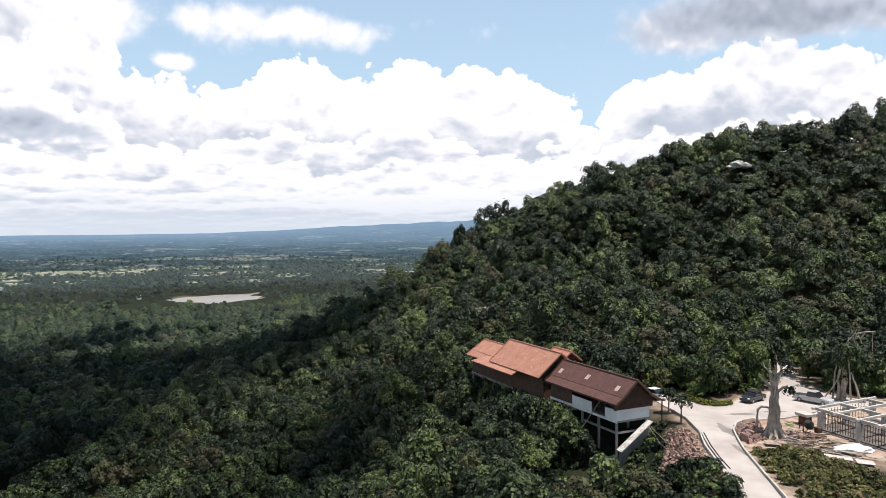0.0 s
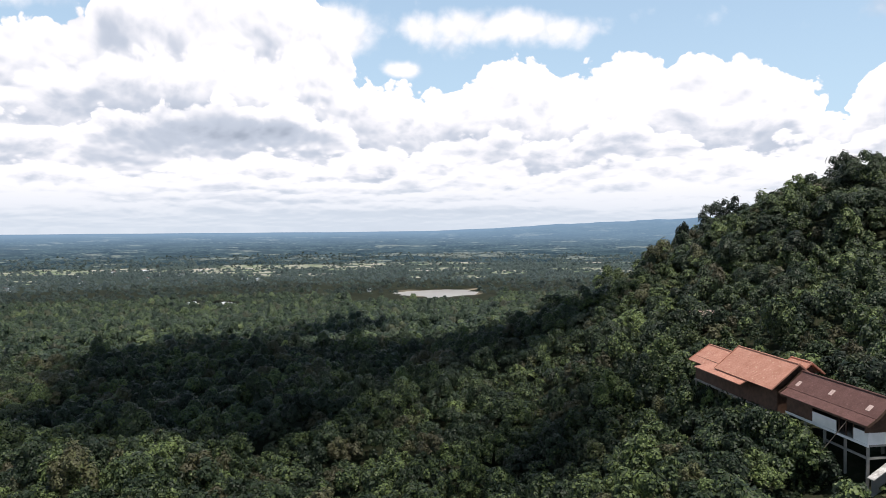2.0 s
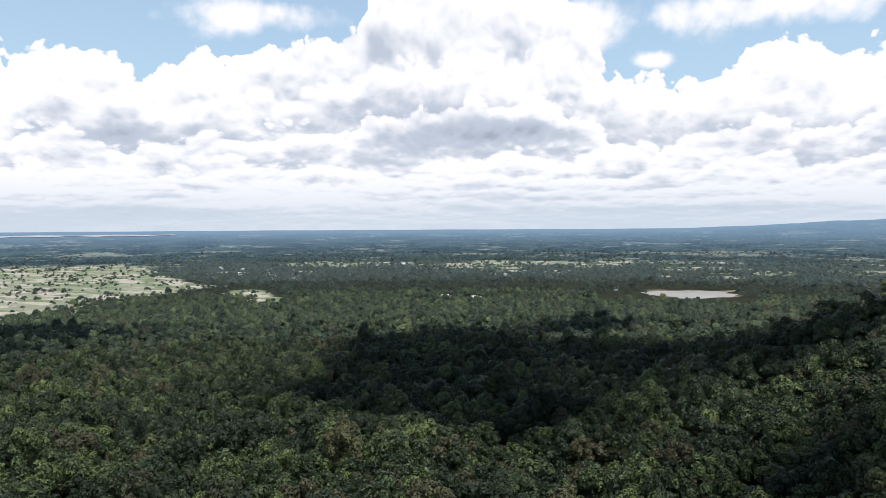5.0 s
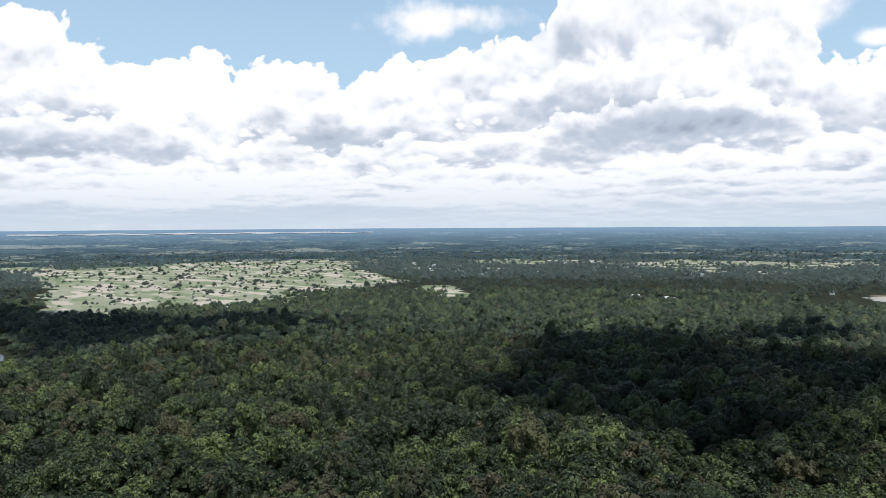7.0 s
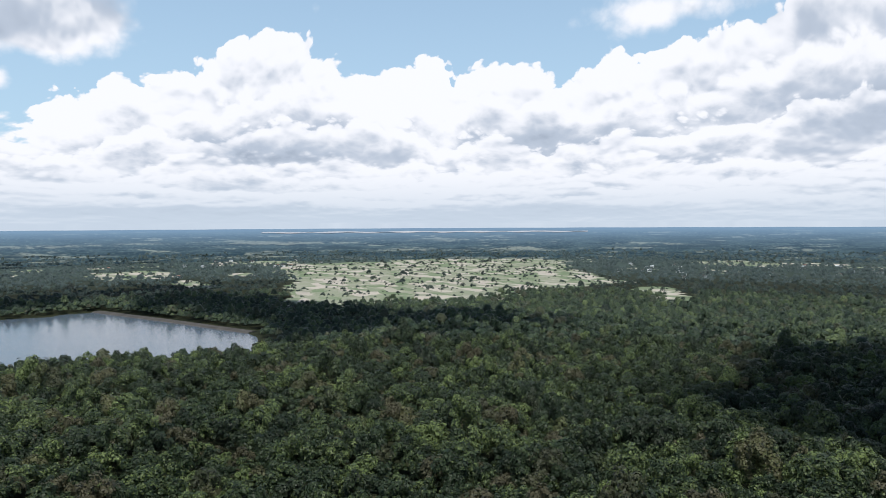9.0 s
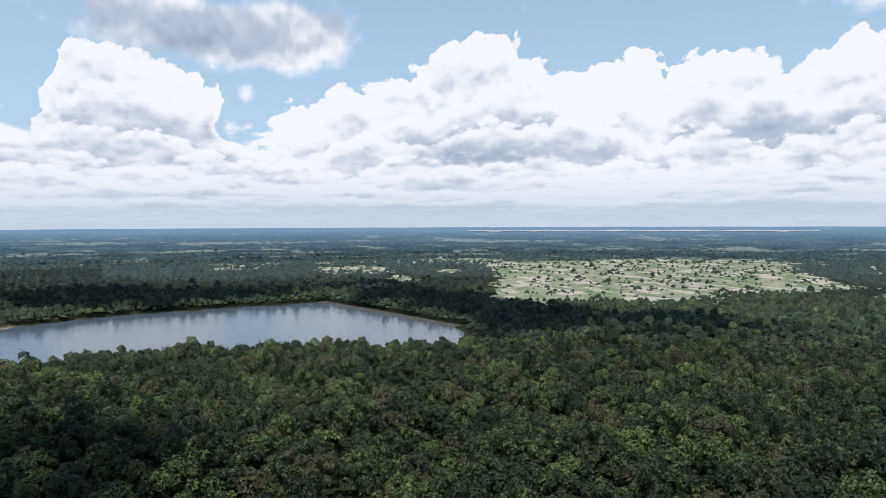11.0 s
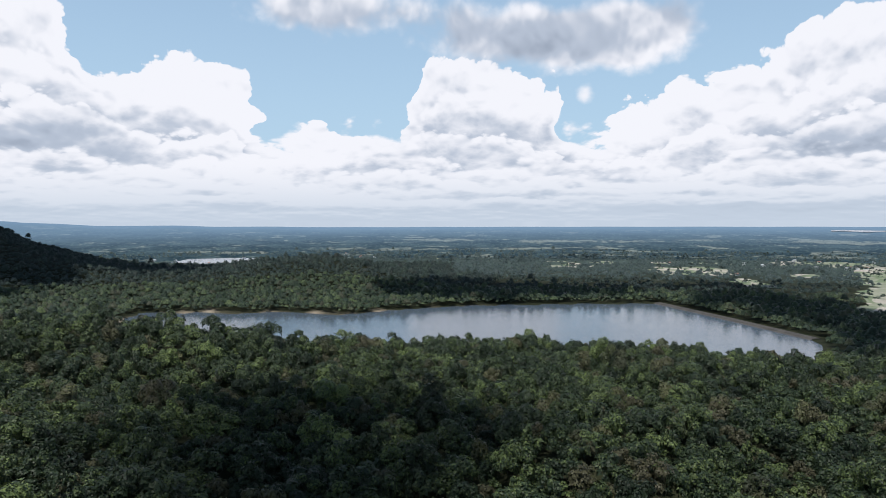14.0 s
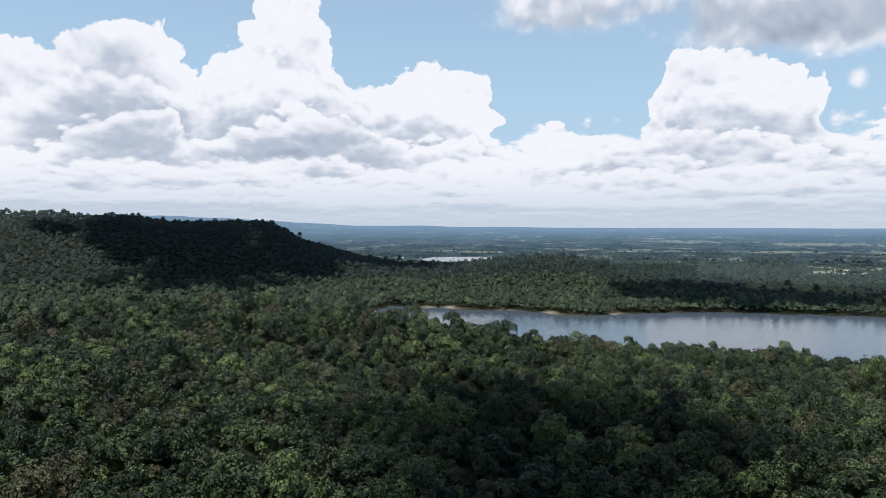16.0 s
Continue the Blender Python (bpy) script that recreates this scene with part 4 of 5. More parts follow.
for cx, cy, rx, ry, seed in ((36.0, 89.4, 0.7, 2.6, 1), (41.1, 96.7, 2.0, 0.6, 2), (34.3, 81.1, 0.3, 2.6, 3), (46.1, 97.9, 1.6, 0.5, 4)):
    ph = seed * 1.7
    ring_pts = [(cx + rx * math.cos(k * 0.3927) * (1 + 0.3 * math.sin(k * 2.1 + ph)), cy + ry * math.sin(k * 0.3927) * (1 + 0.3 * math.sin(k * 1.7 + ph))) for k in range(16)]
    part("damp_patch", slab(ring_pts, ROAD_Z - 0.1, ROAD_Z + 0.005), DAMP, road, "dark damp patch")


def stilt_house():
    house = thing("restaurant_house", "timber house on stilts with dark brown tiled roof and white panels", "house")
    L, W, R, E = 16.4, 7.0, 80.2, 77.4
    mid = W / 2
    for name, v0, sign in (("roof_slope", 0.0, 1), ("roof_slope", W, -1)):
        v1 = v0 + sign * 1.15
        part(name, slope([P(0.1, v1, 78.15), P(L, v1, 78.15), P(L, mid, R), P(0.1, mid, R)]), DARK_TILES, house)
        part("roof_skirt", slope([P(0.25, v0, E), P(L - 0.2, v0, E), P(L - 0.2, v1, 78.11), P(0.25, v1, 78.11)]), DARK_TILES, house)
        part("fascia", beam(P(0.25, v0 + sign * 0.06, E - 0.16), P(L - 0.2, v0 + sign * 0.06, E - 0.16), 0.05, 0.18), BROWN_WOOD, house)
    part("ridge_cap", pipe([P(0.0, mid, R + 0.03), P(L, mid, R + 0.03)], 0.13), DARK_TILES, house)
    for u in (0.05, L + 0.05):
        for v0, sign in ((0.0, 1), (W, -1)):
            bm = beam(P(u, v0, E - 0.05), P(u, v0 + sign * 1.15, 78.1), 0.06, 0.28)
            beam(P(u, v0 + sign * 1.15, 78.1), P(u, mid, R + 0.02), 0.06, 0.28, bm)
            part("barge_board", bm, BROWN_WOOD, house)
    # pale panels let into the near slope
    for u, v in ((1.9, 1.95), (8.6, 2.2), (14.7, 1.95)):
        def at(uu, vv):
            return P(uu, vv, 78.15 + (vv - 1.15) * (R - 78.15) / (mid - 1.15) + 0.03)
        for k in (0, 1):
            o = u + k * 0.36
            part("roof_panel", slope([at(o, v - 0.3), at(o + 0.32, v - 0.3), at(o + 0.32, v + 0.34), at(o, v + 0.34)], 0.02), SKYLIGHT, house, "pale translucent roof panel")
    # floor, walls
    F = 75.0
    part("floor", slab([P(1.0, 0.8, 0)[:2], P(16, 0.8, 0)[:2], P(16, 6.2, 0)[:2], P(1.0, 6.2, 0)[:2]], F - 0.25, F), GREY_CONCRETE, house)
    part("back_wall", beam(P(1.1, 6.1, F + 1.25), P(16, 6.1, F + 1.25), 0.12, 2.5), BROWN_WOOD, house)
    part("far_wall", beam(P(15.9, 0.9, F + 1.25), P(15.9, 6.1, F + 1.25), 0.12, 2.5), BROWN_WOOD, house)
    for a, b in ((0.98, 3.3), (6.2, 10.6)):
        part("wall_panel", beam(P(a, 0.85, F + 0.72), P(b, 0.85, F + 0.72), 0.07, 1.36), WHITE_PAINT, house, "white painted wall panel")
    part("sill_beam", beam(P(0.9, 0.8, F - 0.1), P(16, 0.8, F - 0.1), 0.16, 0.3), WHITE_PAINT, house, "white floor edge beam")
    part("long_wall", beam(P(10.6, 0.88, F + 1.25), P(15.9, 0.88, F + 1.25), 0.1, 2.5), BROWN_WOOD, house)
    part("upper_wall", beam(P(1.0, 0.9, F + 2.25), P(10.6, 0.9, F + 2.25), 0.08, 0.5), BROWN_WOOD, house)
    part("gable_panel", beam(P(0.98, 0.85, F + 0.72), P(0.98, 6.2, F + 0.72), 0.07, 1.4), WHITE_PAINT, house, "white painted gable panel")
    # gable boards
    boards = 24
    for k in range(boards):
        v = 0.35 + (W - 0.7) * (k + 0.5) / boards
        near = min(v, W - v)
        top = E + near * 0.65 - 0.12 if near < 1.15 else 78.15 + (near - 1.15) * (R - 78.15) / (mid - 1.15) - 0.16
        part("board", beam(P(0.9, v, F + 1.42), P(0.9, v, top), 0.25, 0.05), BROWN_WOOD, house)
    for k in range(5):
        u = 1.2 + k * 3.65
        for v in (1.0, 5.9):
            p = P(u, v, 0)
            low = float(land(p.x, p.y)) - 0.4
            if low < F - 0.4:
                part("stilt", beam((p.x, p.y, low), (p.x, p.y, F - 0.25), 0.3, 0.3), GREY_CONCRETE, house, "grey concrete stilt")
    part("brace_beam", beam(P(1.2, 1.0, 73.4), P(8.5, 1.0, 73.4), 0.2, 0.25), GREY_CONCRETE, house)
    part("brace_beam", beam(P(1.2, 1.0, 73.4), P(1.2, 5.9, 73.4), 0.2, 0.25), GREY_CONCRETE, house)
    for u in (3.4, 4.6, 5.8):
        part("window_post", beam(P(u, 0.88, F), P(u, 0.88, F + 2.4), 0.1, 0.1), BROWN_WOOD, house)
    # porch roof at the back
    part("porch_roof", slope([P(1.4, 9.3, 76.7), P(7.5, 9.3, 76.7), P(7.5, 6.5, 78.0), P(1.4, 6.5, 78.0)]), DARK_TILES, house)
    for u in (1.7, 4.5, 7.2):
        part("porch_post", beam(P(u, 9.0, 73.6), P(u, 9.0, 76.7), 0.14, 0.14), BROWN_WOOD, house)
    return house


stilt_house()


def hall():
    house = thing("hall_house", "timber hall with a layered orange clay tile roof among the trees", "house")
    def gable(u0, u1, v0, v1, e, r):
        m = (v0 + v1) / 2
        part("roof_slope", slope([P(u0, v0, e), P(u1, v0, e), P(u1, m, r), P(u0, m, r)]), ORANGE_TILES, house)
        part("roof_slope", slope([P(u0, v1, e), P(u1, v1, e), P(u1, m, r), P(u0, m, r)]), ORANGE_TILES, house)
        part("ridge_cap", pipe([P(u0, m, r + 0.03), P(u1, m, r + 0.03)], 0.13), ORANGE_TILES, house)
        for u in (u0 - 0.04, u1 + 0.04):
            bm = beam(P(u, v0, e), P(u, m, r + 0.03), 0.1, 0.2)
            beam(P(u, v1, e), P(u, m, r + 0.03), 0.1, 0.2, bm)
            part("barge_board", bm, ORANGE_TILES, house)
            bm = bmesh.new()
            inner = 0.35 if u < u1 else -0.35
            bm.faces.new([bm.verts.new(P(u + inner, v0 + 0.5, e + 0.1)), bm.verts.new(P(u + inner, v1 - 0.5, e + 0.1)), bm.verts.new(P(u + inner, m, r - 0.3))])
            bmesh.ops.solidify(bm, geom=bm.faces[:], thickness=0.08)
            part("gable_wall", bm, BROWN_WOOD, house)
    gable(17.0, 31.9, -0.7, 7.5, 77.7, 81.0)
    gable(31.7, 41.0, -0.3, 7.2, 77.35, 79.75)
    gable(20.0, 24.6, 5.4, 9.4, 78.9, 80.5)
    part("lower_roof", slope([P(23.2, -1.7, 77.1), P(36.6, -1.7, 77.1), P(35.0, 0.6, 78.0), P(23.4, 0.6, 78.0)]), ORANGE_TILES, house)
    part("wall", beam(P(17.8, 0.7, 76.0), P(40.8, 0.9, 76.0), 0.15, 4.2), BROWN_WOOD, house)
    part("wall", beam(P(17.8, 6.3, 76.0), P(40.8, 6.3, 76.0), 0.15, 4.2), BROWN_WOOD, house)
    part("wall", beam(P(17.8, 0.7, 76.0), P(17.8, 6.3, 76.0), 0.15, 4.2), BROWN_WOOD, house)
    part("wall", beam(P(40.8, 0.9, 76.0), P(40.8, 6.3, 76.0), 0.15, 4.2), BROWN_WOOD, house)
    for u in (17.8, 21.6, 25.4, 29.2, 33, 36.8, 40.6):
        p = P(u, 0.8, 0)
        part("stilt", beam((p.x, p.y, float(land(p.x, p.y)) - 0.5), (p.x, p.y, 74.2), 0.32, 0.32), GREY_CONCRETE, house)
    part("floor", slab([P(17.7, 0.6, 0)[:2], P(40.9, 0.6, 0)[:2], P(40.9, 6.4, 0)[:2], P(17.7, 6.4, 0)[:2]], 73.9, 74.2), GREY_CONCRETE, house)
    return house


hall()


def low_roof_house(x, y, z, turn, long, wide, mat, label):
    """A small house of which little more than the roof shows among the trees."""
    house = thing("small_house", label, "house")
    house.matrix_basis = pose(x, y, z, 0, 0, turn)
    h = wide / 2
    for s in (-1, 1):
        part("roof_slope", slope([(-long / 2, s * h, 2.6), (long / 2, s * h, 2.6), (long / 2, 0, 2.6 + h * 0.6), (-long / 2, 0, 2.6 + h * 0.6)], 0.1), mat, house)
        part("wall", beam((-long / 2 + 0.4, s * (h - 0.4), 1.15), (long / 2 - 0.4, s * (h - 0.4), 1.15), 0.12, 3.1), BROWN_WOOD, house)
        part("end_wall", beam((s * (long / 2 - 0.46), -h + 0.4, 1.15), (s * (long / 2 - 0.46), h - 0.4, 1.15), 0.12, 3.1), BROWN_WOOD, house)
    return house


def on_land(x, y):
    return float(land(x, y))


SHED_ROOF = plain("faded roof", (0.16, 0.12, 0.10), (0.28, 0.22, 0.19), 0.5, 6, 0.8)
low_roof_house(31, 121, on_land(31, 121), 20, 7, 5, DARK_TILES, "small house with a brown tiled roof under trees")
low_roof_house(25, 116, on_land(25, 116) - 0.6, 65, 4, 3.4, KERB, "small shed with a pale roof behind the timber house")
low_roof_house(79, 129, on_land(79, 129), -35, 9, 6, ORANGE_TILES, "small house with a red tiled roof at the wood's edge")
low_roof_house(8.8, 170, on_land(8.8, 170) + 0.8, 10, 7, 5, SHED_ROOF, "small house with a faded brown roof in the woods")

LIME = plain("stained whitewash", (0.20, 0.19, 0.17), (0.66, 0.65, 0.62), 2.2, 9, 0.9, bump=0.4)
# retaining wall under the gable
wall = thing("retaining_wall", "whitewashed sloping retaining wall beside the stilt house", "wall")
bm = bmesh.new()
pts = [P(0.3, 0.7, 71.3), P(0.3, 5.6, 74.6), P(0.3, 5.6, 71.0), P(0.3, 0.7, 67.5)]
bm.faces.new([bm.verts.new(p) for p in pts])
bmesh.ops.solidify(bm, geom=bm.faces[:], thickness=0.5)
part("wall_body", bm, KERB, wall)
part("coping", beam(P(0.25, 0.6, 71.35), P(0.25, 5.7, 74.68), 1.05, 0.16, bevel=0.03), LIME, wall)

pole = thing("leaning_pole", "long pale bamboo pole leaning from the veranda", "pole")
part("shaft", pipe([P(4.1, 0.6, 77.0), P(5.6, -1.0, 73.5), P(7.2, -2.6, 69.8)], [0.05, 0.055, 0.06], 7), PALE_WOOD, pole)


# kerbs
def kerb(name, points, label, wide=0.25, high=0.22, each=1.0):
    k = thing(name, label, "kerb")
    bits = []
    for (x0, y0), (x1, y1) in zip(points, points[1:]):
        n_bits = max(1, round(math.hypot(x1 - x0, y1 - y0) / each))
        for i in range(n_bits):
            a, b = i / n_bits, (i + 0.97) / n_bits
            bits.append(((x0 + (x1 - x0) * a, y0 + (y1 - y0) * a), (x0 + (x1 - x0) * b, y0 + (y1 - y0) * b)))
    for p, q in bits:
        part("kerb_stone", beam((*p, ROAD_Z + high / 2 - 0.1), (*q, ROAD_Z + high / 2 - 0.1), wide, high + 0.2, bevel=0.02), KERB, k)
    return k


kerb("kerb", [(32.1, 99.4), (32.7, 94.5), (32.2, 88.2), (30.8, 82.7), (29.9, 76.3), (28.5, 68.7), (27.1, 60.0)], "low pale concrete kerb along the road", 0.18, 0.25)
kerb("kerb", [(41.6, 93.8), (39.7, 93.0), (38.2, 91.6), (36.7, 88.8), (35.9, 85.9), (35.3, 83.5), (34.7, 80.9), (33.4, 72.8), (32.6, 67.2), (31.5, 60.0)], "curved white kerb round the planted corner", 0.2, 0.3)
for off in (0.0, 0.35):
    hose = thing("drain_pipe", "black plastic pipe lying along the road edge", "pipe")
    part("pipe_body", pipe([(32.3 + off, 88.0, ROAD_Z + 0.06), (31.2 + off, 82.7, ROAD_Z + 0.06), (30.5 + off, 77.8, ROAD_Z + 0.06), (30.1 + off * 1.4, 74.8, ROAD_Z + 0.06)], 0.06), BLACK, hose)


# ---- stones ----
def stone_mesh(seed, bm=None, at=None):
    """A broken, angular stone about 1 m long."""
    r = random.Random(seed)
    own = bm is None
    bm = bm or bmesh.new()
    made = bmesh.ops.create_cube(bm, size=0.86)["verts"]
    squash = Vector((r.uniform(0.75, 1.25), r.uniform(0.5, 0.95), r.uniform(0.4, 0.8)))
    for v in made:
        v.co = Vector((v.co.x * squash.x * r.uniform(0.55, 1.15), v.co.y * squash.y * r.uniform(0.55, 1.15), v.co.z * squash.z * r.uniform(0.6, 1.15)))
        if at is not None:
            v.co = at @ v.co
    if not own:
        return bm
    bmesh.ops.bevel(bm, geom=bm.edges[:], offset=0.07, segments=1, affect="EDGES")
    me = bpy.data.meshes.new("stone")
    bm.to_mesh(me)
    bm.free()
    me.materials.append(LATERITE)
    return me


STONES = [stone_mesh(k) for k in range(9)]


def heap(label, outline, count, size, height, seed, chips=0):
    """Loose stones over an outline, highest in the middle."""
    pile = thing("rubble_heap", label, "rubble")
    r = random.Random(seed)
    xs_, ys_ = [p[0] for p in outline], [p[1] for p in outline]
    made = 0
    while made < count:
        px, py = r.uniform(min(xs_), max(xs_)), r.uniform(min(ys_), max(ys_))
        depth = float(inside(px, py, outline))
        if depth < 0:
            continue
        top = on_land(px, py) + height * min(1, depth / 2.0) * r.uniform(0.3, 1.0)
        s = size * r.uniform(0.5, 1.45) * (1.5 if r.random() < 0.12 else 1)
        ob = new("stone", r.choice(STONES))
        ob.matrix_basis = pose(px, py, top + s * 0.12, r.uniform(0, 360), r.uniform(0, 360), r.uniform(0, 360)) @ Matrix.Diagonal((s, s * r.uniform(0.7, 1.1), s * r.uniform(0.6, 1), 1))
        ob.parent = pile
        made += 1
    if chips:
        bm = bmesh.new()
        for k in range(chips):
            px, py = r.uniform(min(xs_), max(xs_)), r.uniform(min(ys_), max(ys_))
            depth = float(inside(px, py, outline))
            if depth < -0.7:
                continue
            s = size * r.uniform(0.2, 0.55)
            stone_mesh(seed * 1000 + k, bm, pose(px, py, on_land(px, py) + height * min(1, max(depth, 0) / 2.0) * r.uniform(0.2, 0.9) + s * 0.1, r.uniform(0, 360), r.uniform(0, 360), r.uniform(0, 360)) @ Matrix.Diagonal((s, s, s, 1)))
        tagged(part("loose_chips", bm, LATERITE, pile), kind="stuff")
    return pile


heap("heap of broken reddish building stones beside the road", [(22.6, 74.8), (26.7, 72.8), (28.5, 76.8), (30.1, 82.7), (31.5, 89.6), (29.4, 91.0), (27.3, 86.6), (25.1, 81.2)], 299, 0.5, 0.8, 3, 2200)
heap("heap of large red laterite rocks behind the kerb", [(36.4, 86.1), (37.7, 90.0), (39.7, 92.1), (41.3, 91.9), (40.3, 88.6), (39.1, 86.1), (36.5, 83.9)], 80, 0.95, 0.8, 5, 200)
rock = thing("rock_outcrop", "pale weathered rock outcrop high on the wooded hill", "rock")
for k, (ox, oz, s) in enumerate(((0, 0, 2.0), (1.9, -0.5, 1.7), (-1.6, -0.8, 1.4))):
    bm = bmesh.new()
    bmesh.ops.create_icosphere(bm, subdivisions=3, radius=s)
    for v in bm.verts:
        v.co *= 1 + 0.4 * noise.noise(v.co * 0.9 + Vector((k * 7, 0, 0)))
        v.co.z *= 0.5
    bmesh.ops.translate(bm, verts=bm.verts, vec=(88.5 + ox, 212.5 - ox * 0.3, on_land(88.5, 212.5) + 7.9 + oz))
    part("boulder", bm, LIME, rock)

# ---- the root trees, the building frame, cars and clutter in the yard ----
ROOT_WOOD = plain("bleached root wood", (0.20, 0.165, 0.13), (0.42, 0.37, 0.31), 1.4, 10, 0.9, bump=0.6)


def wood_limb(points, radii, tree, seed, name="limb"):
    """A crooked limb through the points, knotted along its way."""
    r = random.Random(seed)
    pts, rad = [], []
    for k in range(len(points) - 1):
        p, q = Vector(points[k]), Vector(points[k + 1])
        for i in range(4):
            t = i / 4
            pts.append(p.lerp(q, t) + Vector((r.uniform(-1, 1), r.uniform(-1, 1), 0)) * radii[k] * 0.3)
            rad.append((radii[k] * (1 - t) + radii[k + 1] * t) * r.uniform(0.88, 1.12))
    pts.append(Vector(points[-1]))
    rad.append(radii[-1])
    return part(name, pipe(pts, rad, 7), ROOT_WOOD, tree)


def ivy(clumps, tree, seed, leaves=260, size=0.3):
    """Leaves that cling to a trunk: clumps (x, y, z, radius, height)."""
    pieces = []
    for k, (px, py, pz, rr, hh) in enumerate(clumps):
        p, f = crown(leaves, size / rr, 6, seed + k, 0.9, 1)
        pieces.append((p * (rr, rr, hh) + (px, py, pz - hh * 0.6), f))
    p, f = gather(pieces)
    return tagged(link_mesh("leaves", p, f, LEAF, tree), "dark green leaves")


# stump of grown-together roots
banyan = thing("banyan_tree", "pale gnarled trunk of tangled banyan roots standing among rocks", "tree")
BX, BY, BZ = 40.9, 86.8, ROAD_Z - 0.3
r = random.Random(4)
for k in range(34):
    a = k * 0.1848 + r.uniform(-0.2, 0.2)
    top, reach = r.uniform(0.4, 1.0), r.uniform(0.4, 1.3)
    ph, turn, knot = r.uniform(0, 6.28), r.uniform(-1.0, 1.0), r.uniform(0.06, 0.2)
    pts, rad = [], []
    for i in range(11):
        t = i / 10 * top
        out = reach * 0.9 * (1 - t) ** 9 + 0.62 * (1 - t) + 0.22 * t + knot * math.sin(9 * t + ph)
        aa = a + turn * t + 0.3 * math.sin(7 * t + ph)
        pts.append((BX + math.cos(aa) * out, BY + math.sin(aa) * out, BZ + 6.9 * t))
        rad.append(r.uniform(0.07, 0.2) * (1.2 - 0.4 * t))
    part("root", pipe(pts, rad, 6), ROOT_WOOD, banyan)
part("stem", pipe([(BX + 0.12 * math.sin(i * 1.9), BY, BZ + i * 0.62) for i in range(12)], [0.44 - 0.018 * i + 0.06 * math.sin(i * 2.3) for i in range(12)], 10), ROOT_WOOD, banyan)
RIGHT = Vector((0.909, -0.416, 0))
for k, way_ in enumerate(([(0, 6.2, .42), (-0.35, 7.6, .34), (-0.6, 8.6, .24), (-0.5, 9.7, .14)], [(0, 6.3, .4), (0.35, 7.5, .32), (0.75, 8.5, .24), (0.7, 9.6, .15)], [(-0.2, 6.0, .3), (-0.9, 6.8, .24), (-1.45, 7.3, .18), (-1.7, 7.9, .1)],
                          [(0.2, 5.6, .28), (0.9, 6.3, .22), (1.5, 6.6, .14)], [(0, 6.6, .3), (0.1, 8.0, .24), (0.25, 9.2, .15), (0.2, 10.3, .08)], [(-0.5, 8.2, .16), (-1.1, 8.7, .12), (-1.3, 9.4, .06)])):
    wood_limb([Vector((BX, BY, BZ + up)) + RIGHT * across for across, up, _ in way_], [0.7 * w_ for _, _, w_ in way_], banyan, 40 + k)
ivy([(BX + 1.7, BY - 0.6, 82.0, 1.3, 1.2), (BX + 0.9, BY - 0.3, 83.0, 1.0, 0.9), (BX + 1.7, BY - 0.6, 79.4, 1.0, 0.9)], banyan, 300)
part("bent_root", pipe([(39.5, 88.2, 73.8), (39.4, 88.2, 75.6), (39.5, 88.2, 76.9), (39.9, 88.1, 77.3), (40.7, 87.8, 77.2)], [0.2, 0.18, 0.17, 0.16, 0.12], 7), ROOT_WOOD, banyan)

# tall strangled tree: several thin trunks that lean together, a bleached crooked top
fig = thing("banyan_tree", "tall banyan of thin leaning trunks with a bleached bare top", "tree")
FAR_RIGHT = Vector((0.872, -0.49, 0))


def fig_at(across, up, back=0.0):
    up = up if up < 5 else 5 + (up - 5) * 0.72
    return Vector((59.0, 103.4, ROAD_Z)) + FAR_RIGHT * across + Vector((0.49, 0.872, 0)) * back + Vector((0, 0, up))


for k, (ways, widths_) in enumerate((([(-0.3, -0.3, 1.0), (0.1, 3.5, .9), (-0.2, 6.0, .8), (0.2, 9.0, .6)], [.75, .6, .5, .3]), ([(-2.9, -0.3, 0), (-1.2, 2.4, .2), (-0.5, 4.0, .4)], [.17, .15, .1]), ([(-0.8, -0.3, .6), (-0.7, 3.5, .5), (-0.3, 6.4, .5), (0, 9.8, .4)], [.34, .28, .24, .14]), ([(0.9, -0.3, 0), (0.75, 3.4, .3), (0.5, 6.8, .4), (0.5, 11.2, .5)], [.22, .2, .2, .13]),
                                    ([(2.3, -0.3, 0), (1.5, 2.4, .2), (0.9, 4.4, .3)], [.3, .22, .14]), ([(-1.5, -0.3, 1.2), (-1.2, 4.0, .8), (-0.6, 7.5, .6)], [.25, .2, .12]), ([(0.1, -0.3, 1.2), (0.1, 5, .9), (0.2, 9, .6)], [.34, .26, .16]),
                                    ([(0.4, 10.4, .5), (1.3, 12.0, .5), (2.6, 12.5, .5), (3.8, 12.7, .4)], [.14, .16, .17, .12]), ([(2.6, 12.4, .5), (2.0, 11.0, .6), (2.2, 10.0, .6)], [.16, .17, .12]), ([(3.6, 12.5, .4), (3.5, 9.0, .3), (3.5, 6.0, .3)], [.1, .08, .05]),
                                    ([(1.6, 12.1, .5), (1.2, 10.6, .4), (1.6, 9.2, .4), (2.4, 8.9, .4)], [.1, .08, .09, .06]), ([(0.6, 10.9, .5), (0.1, 9.6, .4), (0.6, 8.4, .3)], [.1, .08, .05]), ([(1.2, 11.9, .5), (1.6, 13.1, .5)], [.12, .06]))):
    wood_limb([fig_at(*p) for p in ways], [0.62 * w_ for w_ in widths_], fig, 80 + k, "trunk" if k < 7 else "limb")
